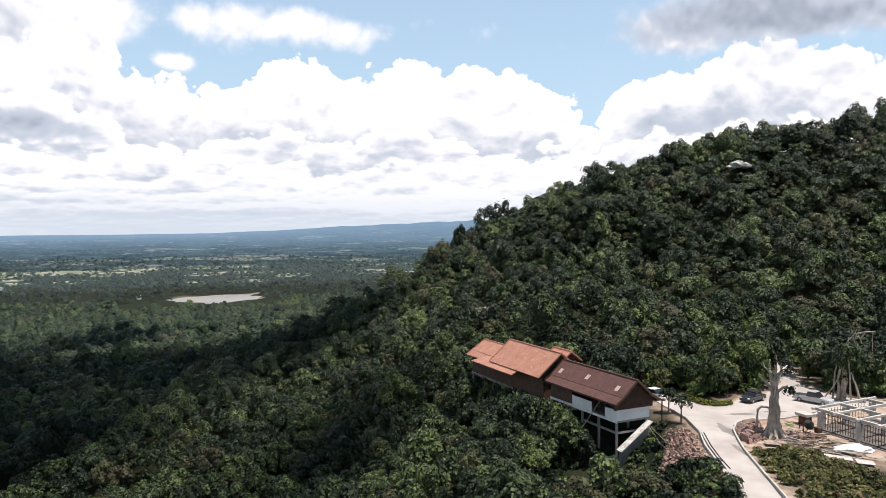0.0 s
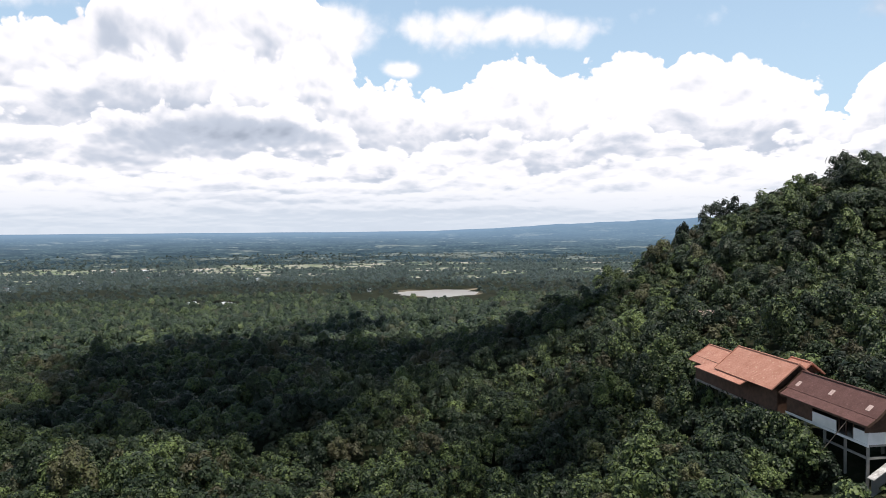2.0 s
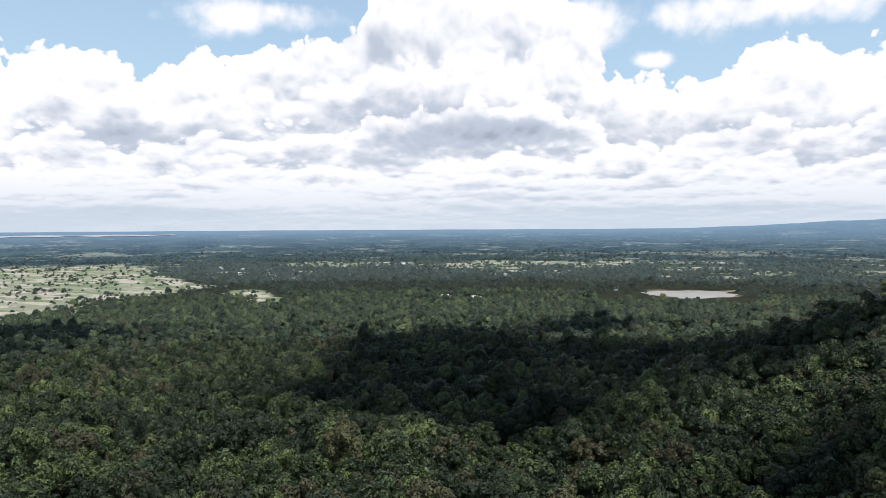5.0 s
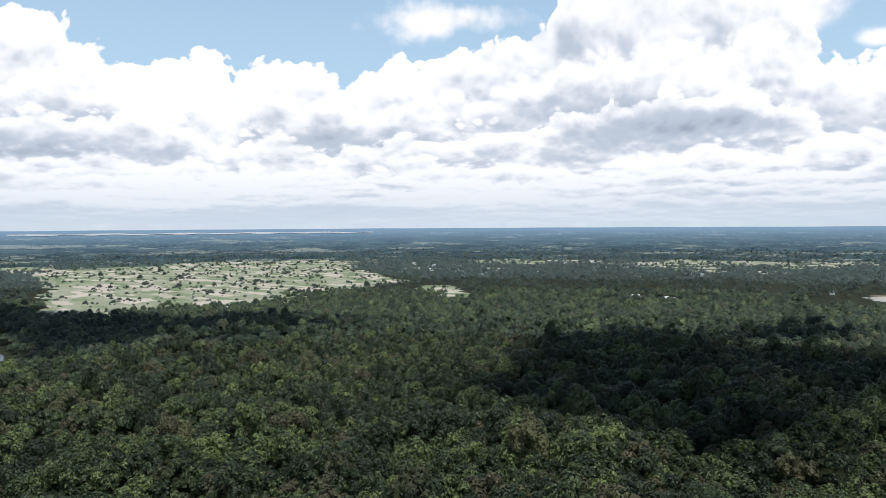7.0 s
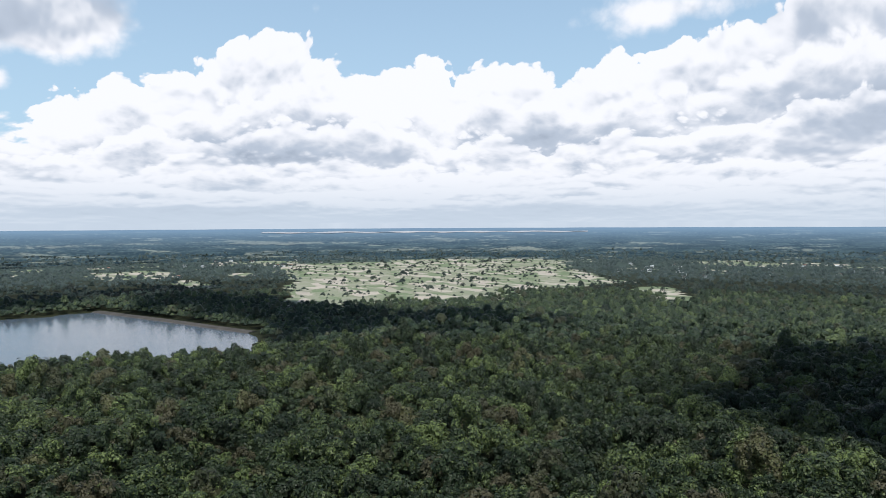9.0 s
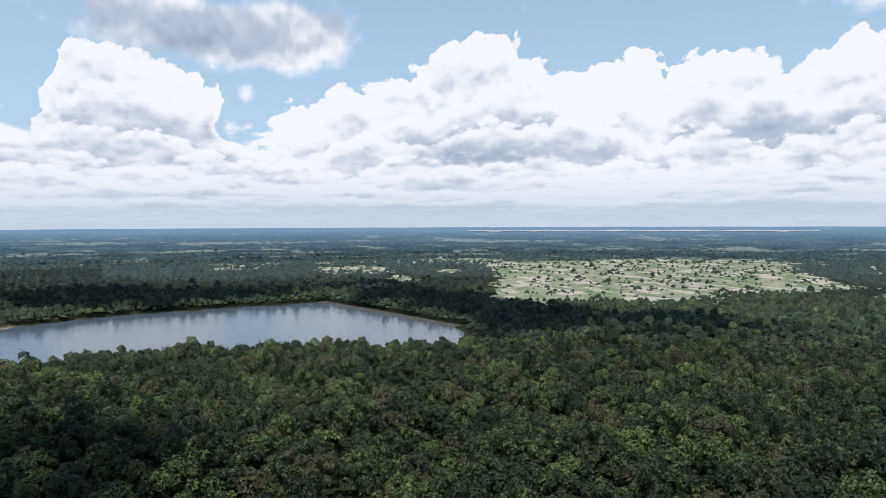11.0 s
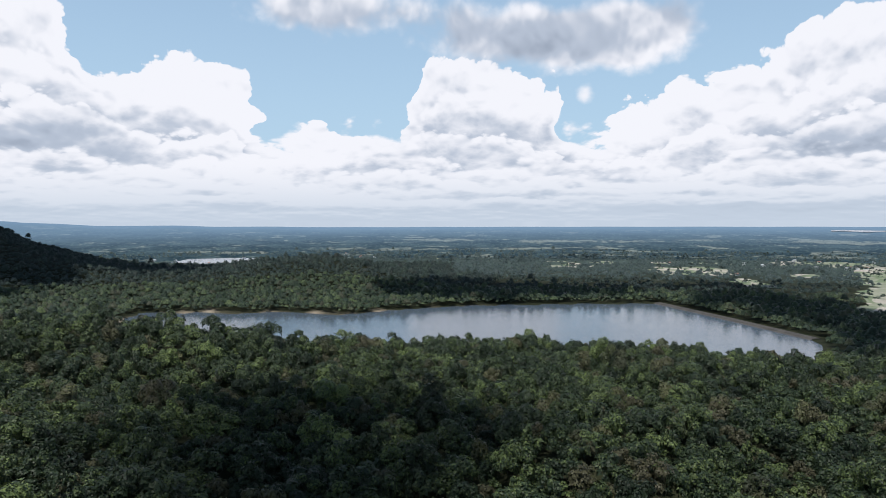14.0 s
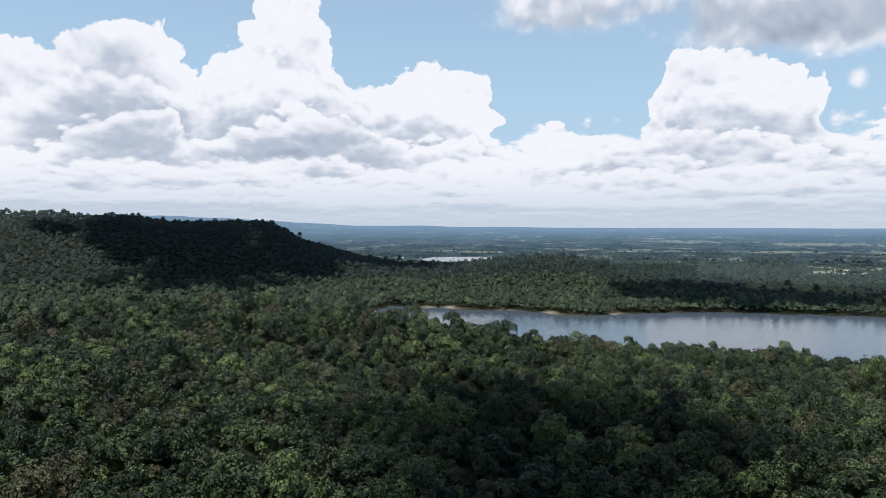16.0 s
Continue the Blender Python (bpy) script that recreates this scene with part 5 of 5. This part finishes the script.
ivy([(*fig_at(-0.9, 5.4, 0.6), 1.1, 1.5), (*fig_at(0.4, 6.2, 0.7), 1.2, 1.4), (*fig_at(1.6, 4.6, 1.0), 1.2, 1.5), (*fig_at(-0.4, 8.4, .8), 0.9, 1.2), (*fig_at(0.2, 3.2, 1.4), 1.3, 1.6), (*fig_at(-2.0, 3.0, 1.6), 1.2, 1.6), (*fig_at(1.4, 7.6, 1.2), 1.0, 1.2), (*fig_at(-2.4, 1.2, 1.0), 1.2, 1.2), (*fig_at(2.2, 1.4, 1.2), 1.3, 1.4), (*fig_at(-0.2, 5.0, 0.1), 0.8, 1.2), (*fig_at(0.4, 8.0, 0.2), 0.8, 1.2)], fig, 330)


DARK_CONCRETE = plain("dark concrete", (0.05, 0.045, 0.04), (0.16, 0.14, 0.125), 0.8, 6, 0.8)


def building_frame():
    frame_thing = thing("building_frame", "unfinished concrete building frame with roof beams and bare steel bars", "building")
    o, a, b = Vector((47.6, 90.2)), Vector((0.364, -0.931)), Vector((0.9, 0.436))
    def q(i, j, z):
        p = o + a * i + b * j
        return (p.x, p.y, z)
    lengths, widths = (0.9, 6.3, 12.0), (0.3, 5.2, 10.6)
    for j in widths:
        part("long_beam", beam(q(-0.3, j, 76.42), q(13.2, j, 76.42), 0.32, 0.36, bevel=0.02), KERB, frame_thing)
    for i in (0.1, 3.1, 6.3, 9.2, 12.0):
        part("cross_beam", beam(q(i, -0.4, 76.5), q(i, 12.4, 76.5), 0.28, 0.3, bevel=0.02), KERB, frame_thing)
    for i in lengths:
        for j in widths:
            part("column", beam(q(i, j, 73.6), q(i, j, 76.25), 0.75, 0.5, bevel=0.02), KERB, frame_thing)
    part("plinth", beam(q(0.2, 5.6, 73.8), q(12.4, 5.6, 73.8), 10.9, 0.4), DARK_CONCRETE, frame_thing)
    part("low_block", beam(q(-2.7, 0.5, 75.2), q(-0.8, 0.5, 75.2), 1.5, 0.35, bevel=0.03), KERB, frame_thing)
    part("block_foot", beam(q(-2.3, 0.5, 74.2), q(-1.1, 0.5, 74.2), 1.0, 1.7), STEEL, frame_thing)
    r = random.Random(2)
    for k in range(34):
        i = 0.4 + k * 0.36
        part("steel_bar", pipe([q(i, 0.32, 74.1), q(i + r.uniform(-0.05, 0.05), 0.32 + r.uniform(-0.1, 0.1), 76.2)], 0.04, 5), STEEL, frame_thing)
    for k in range(16):
        j = 0.7 + k * 0.6
        part("steel_bar", pipe([q(0.3, j, 74.1), q(0.3, j, 76.2)], 0.03, 5), STEEL, frame_thing)
    for z in (74.6, 73.8, 75.5, 76.0):
        part("tie_bar", pipe([q(0.5, 0.32, z), q(12.6, 0.32, z)], 0.035, 5), STEEL, frame_thing)


building_frame()


def car(x, y, turn, colour, label, pickup=False):
    paint = plain("car paint " + label.split()[0], tuple(c * 0.85 for c in colour), colour, 0.8, 5, 0.25, spec=0.6, bump=0.02)
    c = thing("car", label, "car", "parked cars")
    c.matrix_basis = pose(x, y, ROAD_Z, 0, 0, turn)
    long, wide = (5.1, 1.8) if pickup else (4.4, 1.72)
    h = long / 2
    def shell(side, w):
        """A body from its outline seen from the side."""
        bm = bmesh.new()
        loops = []
        for s, inset in ((-w / 2, 0.0), (w / 2, 0.0)):
            loops.append([bm.verts.new((px, s, pz)) for px, pz in side])
        bm.faces.new(loops[0])
        bm.faces.new(loops[1][::-1])
        for k in range(len(side)):
            bm.faces.new((loops[0][k], loops[1][k], loops[1][(k + 1) % len(side)], loops[0][(k + 1) % len(side)]))
        bmesh.ops.bevel(bm, geom=bm.edges[:], offset=0.07, segments=2, affect="EDGES")
        return bm
    belt = 1.0 if pickup else 0.92
    part("body", shell([(-h, 0.3), (h, 0.3), (h, 0.72), (h - 0.25, 0.88), (h - 1.15, belt), (-h + 0.1, belt), (-h, 0.7)], wide), paint, c)
    if pickup:
        cab = [(h - 1.35, belt - 0.05), (h - 2.0, 1.66), (h - 3.1, 1.68), (h - 3.35, belt - 0.05)]
    else:
        cab = [(h - 1.2, belt - 0.05), (h - 1.85, 1.42), (-h + 1.35, 1.42), (-h + 0.55, belt - 0.05)]
    part("cabin", shell(cab, wide - 0.2), GLASS_DARK, c, "dark tinted windows")
    roof = [(cab[1][0] + 0.03, cab[1][1] - 0.05), (cab[1][0] - 0.02, cab[1][1] + 0.03), (cab[2][0] + 0.02, cab[2][1] + 0.03), (cab[2][0] - 0.03, cab[2][1] - 0.05)]
    bm = bmesh.new()
    for s in (-1, 1):
        beam((roof[0][0], s * (wide / 2 - 0.2), roof[1][1]), (roof[3][0], s * (wide / 2 - 0.2), roof[1][1]), 0.12, 0.08, bm)
    beam((roof[0][0], 0, roof[1][1] + 0.01), (roof[3][0], 0, roof[1][1] + 0.01), wide - 0.3, 0.07, bm)
    part("roof", bm, paint, c)
    if pickup:
        part("load_bed", beam((-h + 0.12, 0, belt + 0.006), (h - 3.45, 0, belt + 0.006), wide - 0.35, 0.03), BLACK, c, "black load bed")
    for px in (h - 0.85, -h + 0.9):
        for s in (-1, 1):
            wheel = part("wheel", pipe([(px, s * (wide / 2 - 0.2), 0.33), (px, s * (wide / 2 + 0.01), 0.33)], 0.33, 16), BLACK, c)
            part("rim", pipe([(px, s * (wide / 2 - 0.02), 0.33), (px, s * (wide / 2 + 0.025), 0.33)], 0.19, 12), KERB, wheel)
    for s in (-1, 1):
        part("headlight", beam((h - 0.16, s * (wide / 2 - 0.28), 0.76), (h - 0.02, s * (wide / 2 - 0.28), 0.74), 0.34, 0.14), TARP, c)
        part("tail_light", beam((-h - 0.01, s * (wide / 2 - 0.16), 0.8), (-h + 0.06, s * (wide / 2 - 0.16), 0.8), 0.2, 0.2), LATERITE, c)
    return c


car(45.8, 103.9, 216, (0.03, 0.034, 0.04), "dark grey sedan parked at the wood's edge")
car(54.2, 102.8, -52, (0.42, 0.43, 0.44), "silver pickup truck parked on the concrete ground", True)
car(31.7, 106.5, 120, (0.72, 0.73, 0.74), "white car parked behind the timber house")


# hedge and the two small trees at the road
def bushes(name, places, label, category, leaves=500, size=0.2, mat=LEAF, seed=1):
    """Low leafy growth: one clump of leaves at each place (x, y, z, radius, height)."""
    pieces = []
    for k, (px, py, pz, rr, hh) in enumerate(places):
        p, f = crown(leaves, size / rr, 5, seed * 100 + k, 0.8)
        pieces.append((p * (rr, rr, hh) + (px, py, pz - 0.1), f))
    p, f = gather(pieces)
    r_ = random.Random(seed)
    tint = np.concatenate([np.full(len(q), r_.random()) for q, _ in pieces])
    return tagged(link_mesh(name, p, f, mat, floats={"tint": tint}), label, category)


YELLOW_LEAF = foliage("yellow-green leaves", (0.07, 0.09, 0.015), (0.13, 0.15, 0.025), (0.20, 0.21, 0.04), (0.15, 0.14, 0.04))
SHRUB = foliage("shrub leaves", (0.035, 0.042, 0.013), (0.085, 0.088, 0.028), (0.20, 0.18, 0.075), (0.22, 0.15, 0.09), True)
hedge_line = [(36.6 + t * 5.0, 105.6 - 4.3 * math.sin(min(t * 2.6, 1.57)) + 1.3 * max(t - 0.5, 0), ROAD_Z, 0.5, 0.55) for t in np.linspace(0, 1, 16)]
bushes("hedge", hedge_line, "low clipped yellow-green hedge round the parking ground", "hedge", 160, 0.3, YELLOW_LEAF, 5)


def small_tree(x, y, height, radius, leaves, seed, label, mat=LEAF):
    tree = thing("small_tree", label, "tree")
    z0 = on_land(x, y) - 0.1
    part("trunk", pipe([(x, y, z0), (x + 0.05, y, z0 + height * 0.5), (x, y + 0.05, z0 + height * 0.8)], [0.13, 0.1, 0.05], 7), BARK, tree)
    r = random.Random(seed)
    for k in range(5):
        a = k * 1.26 + r.uniform(-0.3, 0.3)
        part("branch", pipe([(x, y, z0 + height * 0.45), (x + math.cos(a) * radius * 0.5, y + math.sin(a) * radius * 0.5, z0 + height * 0.7), (x + math.cos(a) * radius * 0.8, y + math.sin(a) * radius * 0.8, z0 + height * 0.9)], [0.06, 0.045, 0.015], 5), BARK, tree)
    p, f = crown(leaves, 0.4 / radius, 6, seed, 0.8, 2)
    link_mesh("crown", p * radius + (x, y, z0 + height * 0.5), f, mat, tree, floats={"tint": np.full(len(p), 0.75)})
    return tree


small_tree(31.4, 98.0, 4.0, 1.3, 700, 21, "small round-crowned tree beside the road")
small_tree(31.4, 92.8, 4.4, 1.4, 230, 22, "small thin-leaved tree with a dark trunk on the road edge")
small_tree(48.6, 111.7, 7.2, 3.4, 1500, 23, "broad bright green tree beside the path into the woods", BRIGHT_LEAVES)

# planting on the corner and grass by the rubble
r = random.Random(8)
patch = []
for k in range(210):
    t, s = r.random(), r.random()
    px, py = 33.6 + 14 * s * (1.0 - 0.55 * t) + 1.5 * t, 64 + 16.5 * t
    if float(inside(px, py, ROAD)) < -0.7 and float(inside(px, py, YARD)) < 1.0:
        patch.append((px, py, on_land(px, py), r.uniform(0.4, 1.1), r.uniform(0.3, 0.9)))
tagged(bushes("undergrowth", patch, "unkempt shrubs and weeds on the slope below the yard", "shrub", 150, 0.26, SHRUB, 9), kind="stuff")
patch = []
for k in range(150):
    u, v = r.uniform(-14, 8), r.uniform(-16, -1.5)
    p = P(u, v, 0)
    small = 0.35 if u < 4 and v > -8 else 0.8
    patch.append((p.x, p.y, on_land(p.x, p.y), r.uniform(0.8, 1.8) * small, r.uniform(0.6, 1.5) * small))
for k in range(46):
    px, py = r.uniform(16, 28.5), r.uniform(56.1, 73.8)
    patch.append((px, py, on_land(px, py), r.uniform(0.9, 1.8), r.uniform(0.8, 1.7)))
for k in range(140):
    t = r.random()
    px, py = 21.5 + 6.5 * t + r.uniform(-3.0, 1.5), 76 + 17 * t
    if float(inside(px, py, [(22.6, 74.8), (26.7, 72.8), (28.5, 76.8), (30.1, 82.7), (31.5, 89.6), (29.4, 91.0), (27.3, 86.6), (25.1, 81.2)])) < -0.2:
        patch.append((px, py, on_land(px, py), r.uniform(0.4, 0.9), r.uniform(0.25, 0.6)))
for k in range(37):
    p = P(5 + k + r.uniform(-0.6, 0.6), r.uniform(-3.6, -2.4), 0)
    patch.append((p.x, p.y, on_land(p.x, p.y), r.uniform(1.6, 2.4), r.uniform(3.0, 4.6)))
    p = P(4 + k + r.uniform(-0.6, 0.6), r.uniform(-1.9, -0.8), 0)
    patch.append((p.x, p.y, on_land(p.x, p.y) + 1.0, r.uniform(1.3, 1.9), max(0.8, (73.4 if k < 8 else 75.4) - on_land(p.x, p.y)) * r.uniform(0.45, 0.62)))
tagged(bushes("undergrowth", patch, "low green shrubs on the slope below the stilt house", "shrub", 120, 0.5, LEAVES, 12), kind="stuff")

patch = []
while len(patch) < 260:
    px, py = r.uniform(24.0, 82.7), r.uniform(98, 150)
    gap = max(float(inside(px, py, ROAD)), float(inside(px, py, YARD)))
    u, v = float(np.dot((px - HOUSE_O[0], py - HOUSE_O[1]), HOUSE_A)), float(np.dot((px - HOUSE_O[0], py - HOUSE_O[1]), HOUSE_B))
    if -15 < gap < (-1.2 if py > 108 else -1.8) and not (-3 < u < 44 and -2 < v < 10.5) and px > 33:
        patch.append((px, py, on_land(px, py), r.uniform(1.1, 2.3), r.uniform(1.4, 3.8) if py > 106 else r.uniform(1.0, 2.2)))
tagged(bushes("undergrowth", patch, "thick undergrowth along the edge of the parking ground", "shrub", 120, 0.6, BRIGHT_LEAVES, 15), kind="stuff")

# shrubs between the kerb and the lower road
patch = []
for k in range(40):
    px, py = r.uniform(24, 28.0), r.uniform(66.1, 74.8)
    if float(inside(px, py, ROAD)) < -0.6:
        patch.append((px, py, on_land(px, py), r.uniform(0.7, 1.4), r.uniform(0.8, 1.6)))
tagged(bushes("undergrowth", patch, "dark green shrubs below the rubble heap", "shrub", 130, 0.5, LEAVES, 17), kind="stuff")

# clutter
def crumpled(x, y, wide, deep, high, mat, name, label, category, seed):
    bm = bmesh.new()
    bmesh.ops.create_icosphere(bm, subdivisions=3, radius=1.0)
    for v in bm.verts:
        n_ = noise.noise(v.co * 2.3 + Vector((seed, 0, 0))) * 0.28 + noise.noise(v.co * 5 + Vector((seed, 3, 0))) * 0.1
        v.co *= 1 + n_
        v.co = Vector((v.co.x * wide, v.co.y * deep, max(v.co.z, -0.1) * high))
    bmesh.ops.translate(bm, verts=bm.verts, vec=(x, y, on_land(x, y) + 0.1))
    return tagged(part(name, bm, mat), label, category)


crumpled(47.3, 80.9, 2.3, 1.1, 0.7, TARP, "tarpaulin", "crumpled white tarpaulin over a heap of material", "tarpaulin", 1)
crumpled(51.6, 96.0, 0.8, 0.6, 0.5, TARP, "sack", "white sack on the yard", "sack", 4)


def board(x, y, turn, long, wide, mat, label, tilt=4):
    t = thing("board", label, "board")
    bm = beam((-long / 2, 0, 0), (long / 2, 0, 0), wide, 0.07, bevel=0.01)
    plank = part("plank", bm, mat, t)
    t.matrix_basis = pose(x, y, on_land(x, y) + 0.32, tilt, 2, turn)


board(43.8, 77.8, -20, 2.9, 1.1, KERB, "pale concrete slab lying on the ground")
board(45.9, 76.2, -15, 1.8, 1.2, KERB, "square pale slab lying in the weeds")
board(39.7, 83.1, -10, 3.0, 1.3, PALE_WOOD, "wide weathered board beside the root trunk")
spots = []
while len(spots) < 75:
    px, py = r.uniform(39, 49), r.uniform(78.2, 89.6)
    if float(inside(px, py, [(41.6, 85.1), (44.6, 89.6), (46.7, 88.1), (46.6, 82.7), (48.1, 78.7), (44.1, 77.3), (40.6, 79.7), (39.6, 82.7)])) > 0:
        spots.append((px, py))
for px, py in spots:
    board(px, py, r.uniform(-60, 40), r.uniform(1.2, 4.0), r.uniform(0.1, 0.35), r.choice([PALE_WOOD, BROWN_WOOD, BROWN_WOOD, GREY_CONCRETE, DARK_CONCRETE]), "loose plank among building clutter", r.uniform(-10, 10))
mixer = thing("cement_mixer", "small dark cement mixer beside the clutter", "machine")
part("drum", pipe([(45.3, 87.2, 75.6), (45.6, 87.5, 75.1), (45.9, 87.8, 74.7)], [0.32, 0.6, 0.4], 12), BLACK, mixer)
part("engine", beam((46.1, 86.8, 74.6), (46.8, 87.0, 74.6), 0.6, 0.7, bevel=0.05), STEEL, mixer)
for dy in (-0.5, 0.5):
    part("wheel", pipe([(45.6 + dy, 88.5 + dy, 74.3), (45.7 + dy, 88.45 + dy, 74.3)], 0.35, 14), BLACK, mixer)
    part("stand", beam((45.3, 88.9 + dy, 74.0), (45.5, 88.9 + dy * 0.6, 75.3), 0.08, 0.08), STEEL, mixer)

# cables from the house down the slope
for k in (0, 1):
    cable = thing("cable", "thin grey cable hanging from the stilt house", "cable")
    part("wire", pipe([P(1.0, 5.5, 74.6), P(-3.5, 4.0 + k, 72.9), P(-9 - k, 2.5 + 2 * k, 72.6)], 0.025, 5), GREY_CONCRETE, cable)
# loose stones round the foot of the bare tree
heap("scattered grey and red stones round the bare tree", [(38.6, 84.2), (42.1, 82.7), (46.6, 83.7), (46.1, 88.1), (43.1, 89.6), (39.1, 88.6)], 130, 0.5, 0.3, 7, 300)

# ---- the dam, and the houses of the plain ----
DAM_STONE = plain("dam stone", (0.030, 0.029, 0.027), (0.060, 0.056, 0.051), 0.1, 1.0, 0.95)
dam = thing("dam", "long straight earth dam with a pale track on its crest", "dam")
ends = [Vector((-884, -90)), Vector((-770, -12)), Vector((-658, 60))]
for p, q in zip(ends, ends[1:]):
    along = (q - p).normalized()
    side = Vector((-along.y, along.x))
    bm = bmesh.new()
    rings = []
    for e in (p, q):
        rings.append([bm.verts.new((e.x + side.x * o, e.y + side.y * o, z)) for o, z in ((-9, 0.2), (-3.5, 2.8), (3.5, 2.8), (9, 0.2))])
    for k in range(4):
        bm.faces.new((rings[0][k], rings[0][(k + 1) % 4], rings[1][(k + 1) % 4], rings[1][k]))
    bm.faces.new(rings[0])
    bm.faces.new(rings[1][::-1])
    part("embankment", bm, DAM_STONE, dam, "stone-faced embankment")
    part("track", beam((p.x, p.y, 2.82), (q.x, q.y, 2.82), 1.4, 0.14), DAM_STONE, dam, "pale track")

TIN = plain("tin roof", (0.45, 0.46, 0.48), (0.70, 0.71, 0.72), 0.3, 4, 0.4, metal=0.3)
RED_ROOF = plain("red roof", (0.17, 0.095, 0.075), (0.26, 0.15, 0.115), 0.3, 4, 0.7)


def village_house(x, y, turn, long, wide, roof_mat, label):
    house = thing("village_house", label, "house", "houses of the plain")
    house.matrix_basis = pose(x, y, on_land(x, y), 0, 0, turn)
    h = wide / 2
    bm = bmesh.new()
    for s in (-1, 1):
        beam((-long / 2, s * h * 0.5, 4.6 + 0.0), (long / 2, s * h * 0.5, 4.6), h * 1.1, 0.2, bm)
    for v in bm.verts:
        v.co.z += (h - abs(v.co.y)) * 0.45 - 0.4
    part("roof", bm, roof_mat, house)
    part("walls", beam((-long / 2 + 0.5, 0, 2.1), (long / 2 - 0.5, 0, 2.1), wide - 1, 4.2), WHITE_PAINT, house)
    return house


r = random.Random(12)
clusters = [(-555, 742, 7, 2), (-513, 748, 14, 4), (-431, 975, 8, 1), (-1150, 880, 110, 6), (-1000, 860, 80, 4), (-1240, 1000, 140, 7), (-1400, -1150, 160, 14), (-1550, -1000, 200, 16), (-1700, 100, 200, 14), (-1000, 1250, 160, 10), (-800, 1150, 120, 6)]
for cx, cy, reach, count in clusters:
    for k in range(count):
        px, py = cx + r.gauss(0, reach * 0.6), cy + r.gauss(0, reach * 0.6)
        village_house(px, py, r.uniform(0, 180), r.uniform(6, 13), r.uniform(5, 8), r.choice([TIN, DAM_STONE, RED_ROOF, TIN]), "small pale house among the trees of the plain")

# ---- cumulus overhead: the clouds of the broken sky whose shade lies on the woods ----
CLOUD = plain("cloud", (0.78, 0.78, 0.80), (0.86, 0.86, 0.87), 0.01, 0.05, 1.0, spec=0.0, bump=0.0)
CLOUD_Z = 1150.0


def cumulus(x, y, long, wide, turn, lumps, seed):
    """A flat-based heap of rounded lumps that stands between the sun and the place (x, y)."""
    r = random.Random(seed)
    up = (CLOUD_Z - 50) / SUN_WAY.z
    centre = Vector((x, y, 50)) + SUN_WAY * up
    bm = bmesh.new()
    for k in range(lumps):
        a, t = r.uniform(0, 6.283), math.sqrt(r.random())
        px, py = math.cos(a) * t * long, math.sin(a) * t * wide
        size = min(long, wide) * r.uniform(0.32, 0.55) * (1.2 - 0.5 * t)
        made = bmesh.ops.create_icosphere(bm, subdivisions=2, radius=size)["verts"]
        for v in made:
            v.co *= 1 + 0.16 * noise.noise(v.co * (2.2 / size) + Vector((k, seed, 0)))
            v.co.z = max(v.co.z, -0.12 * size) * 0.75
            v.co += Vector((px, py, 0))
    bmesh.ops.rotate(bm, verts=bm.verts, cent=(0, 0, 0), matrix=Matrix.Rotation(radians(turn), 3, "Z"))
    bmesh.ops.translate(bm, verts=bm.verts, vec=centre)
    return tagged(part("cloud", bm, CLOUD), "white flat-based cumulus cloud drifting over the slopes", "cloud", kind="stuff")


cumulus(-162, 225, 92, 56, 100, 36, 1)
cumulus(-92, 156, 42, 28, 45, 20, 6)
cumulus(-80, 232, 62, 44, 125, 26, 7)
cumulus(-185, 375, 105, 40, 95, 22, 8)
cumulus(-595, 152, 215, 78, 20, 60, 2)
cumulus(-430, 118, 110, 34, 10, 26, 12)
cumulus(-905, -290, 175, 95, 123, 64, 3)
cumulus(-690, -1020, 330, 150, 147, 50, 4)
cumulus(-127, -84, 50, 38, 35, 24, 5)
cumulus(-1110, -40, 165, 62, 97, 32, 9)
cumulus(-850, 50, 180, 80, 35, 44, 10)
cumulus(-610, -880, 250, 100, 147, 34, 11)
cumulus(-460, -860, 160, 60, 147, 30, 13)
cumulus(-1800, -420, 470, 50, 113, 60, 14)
# small unseen cloud, added only to darken the near slope
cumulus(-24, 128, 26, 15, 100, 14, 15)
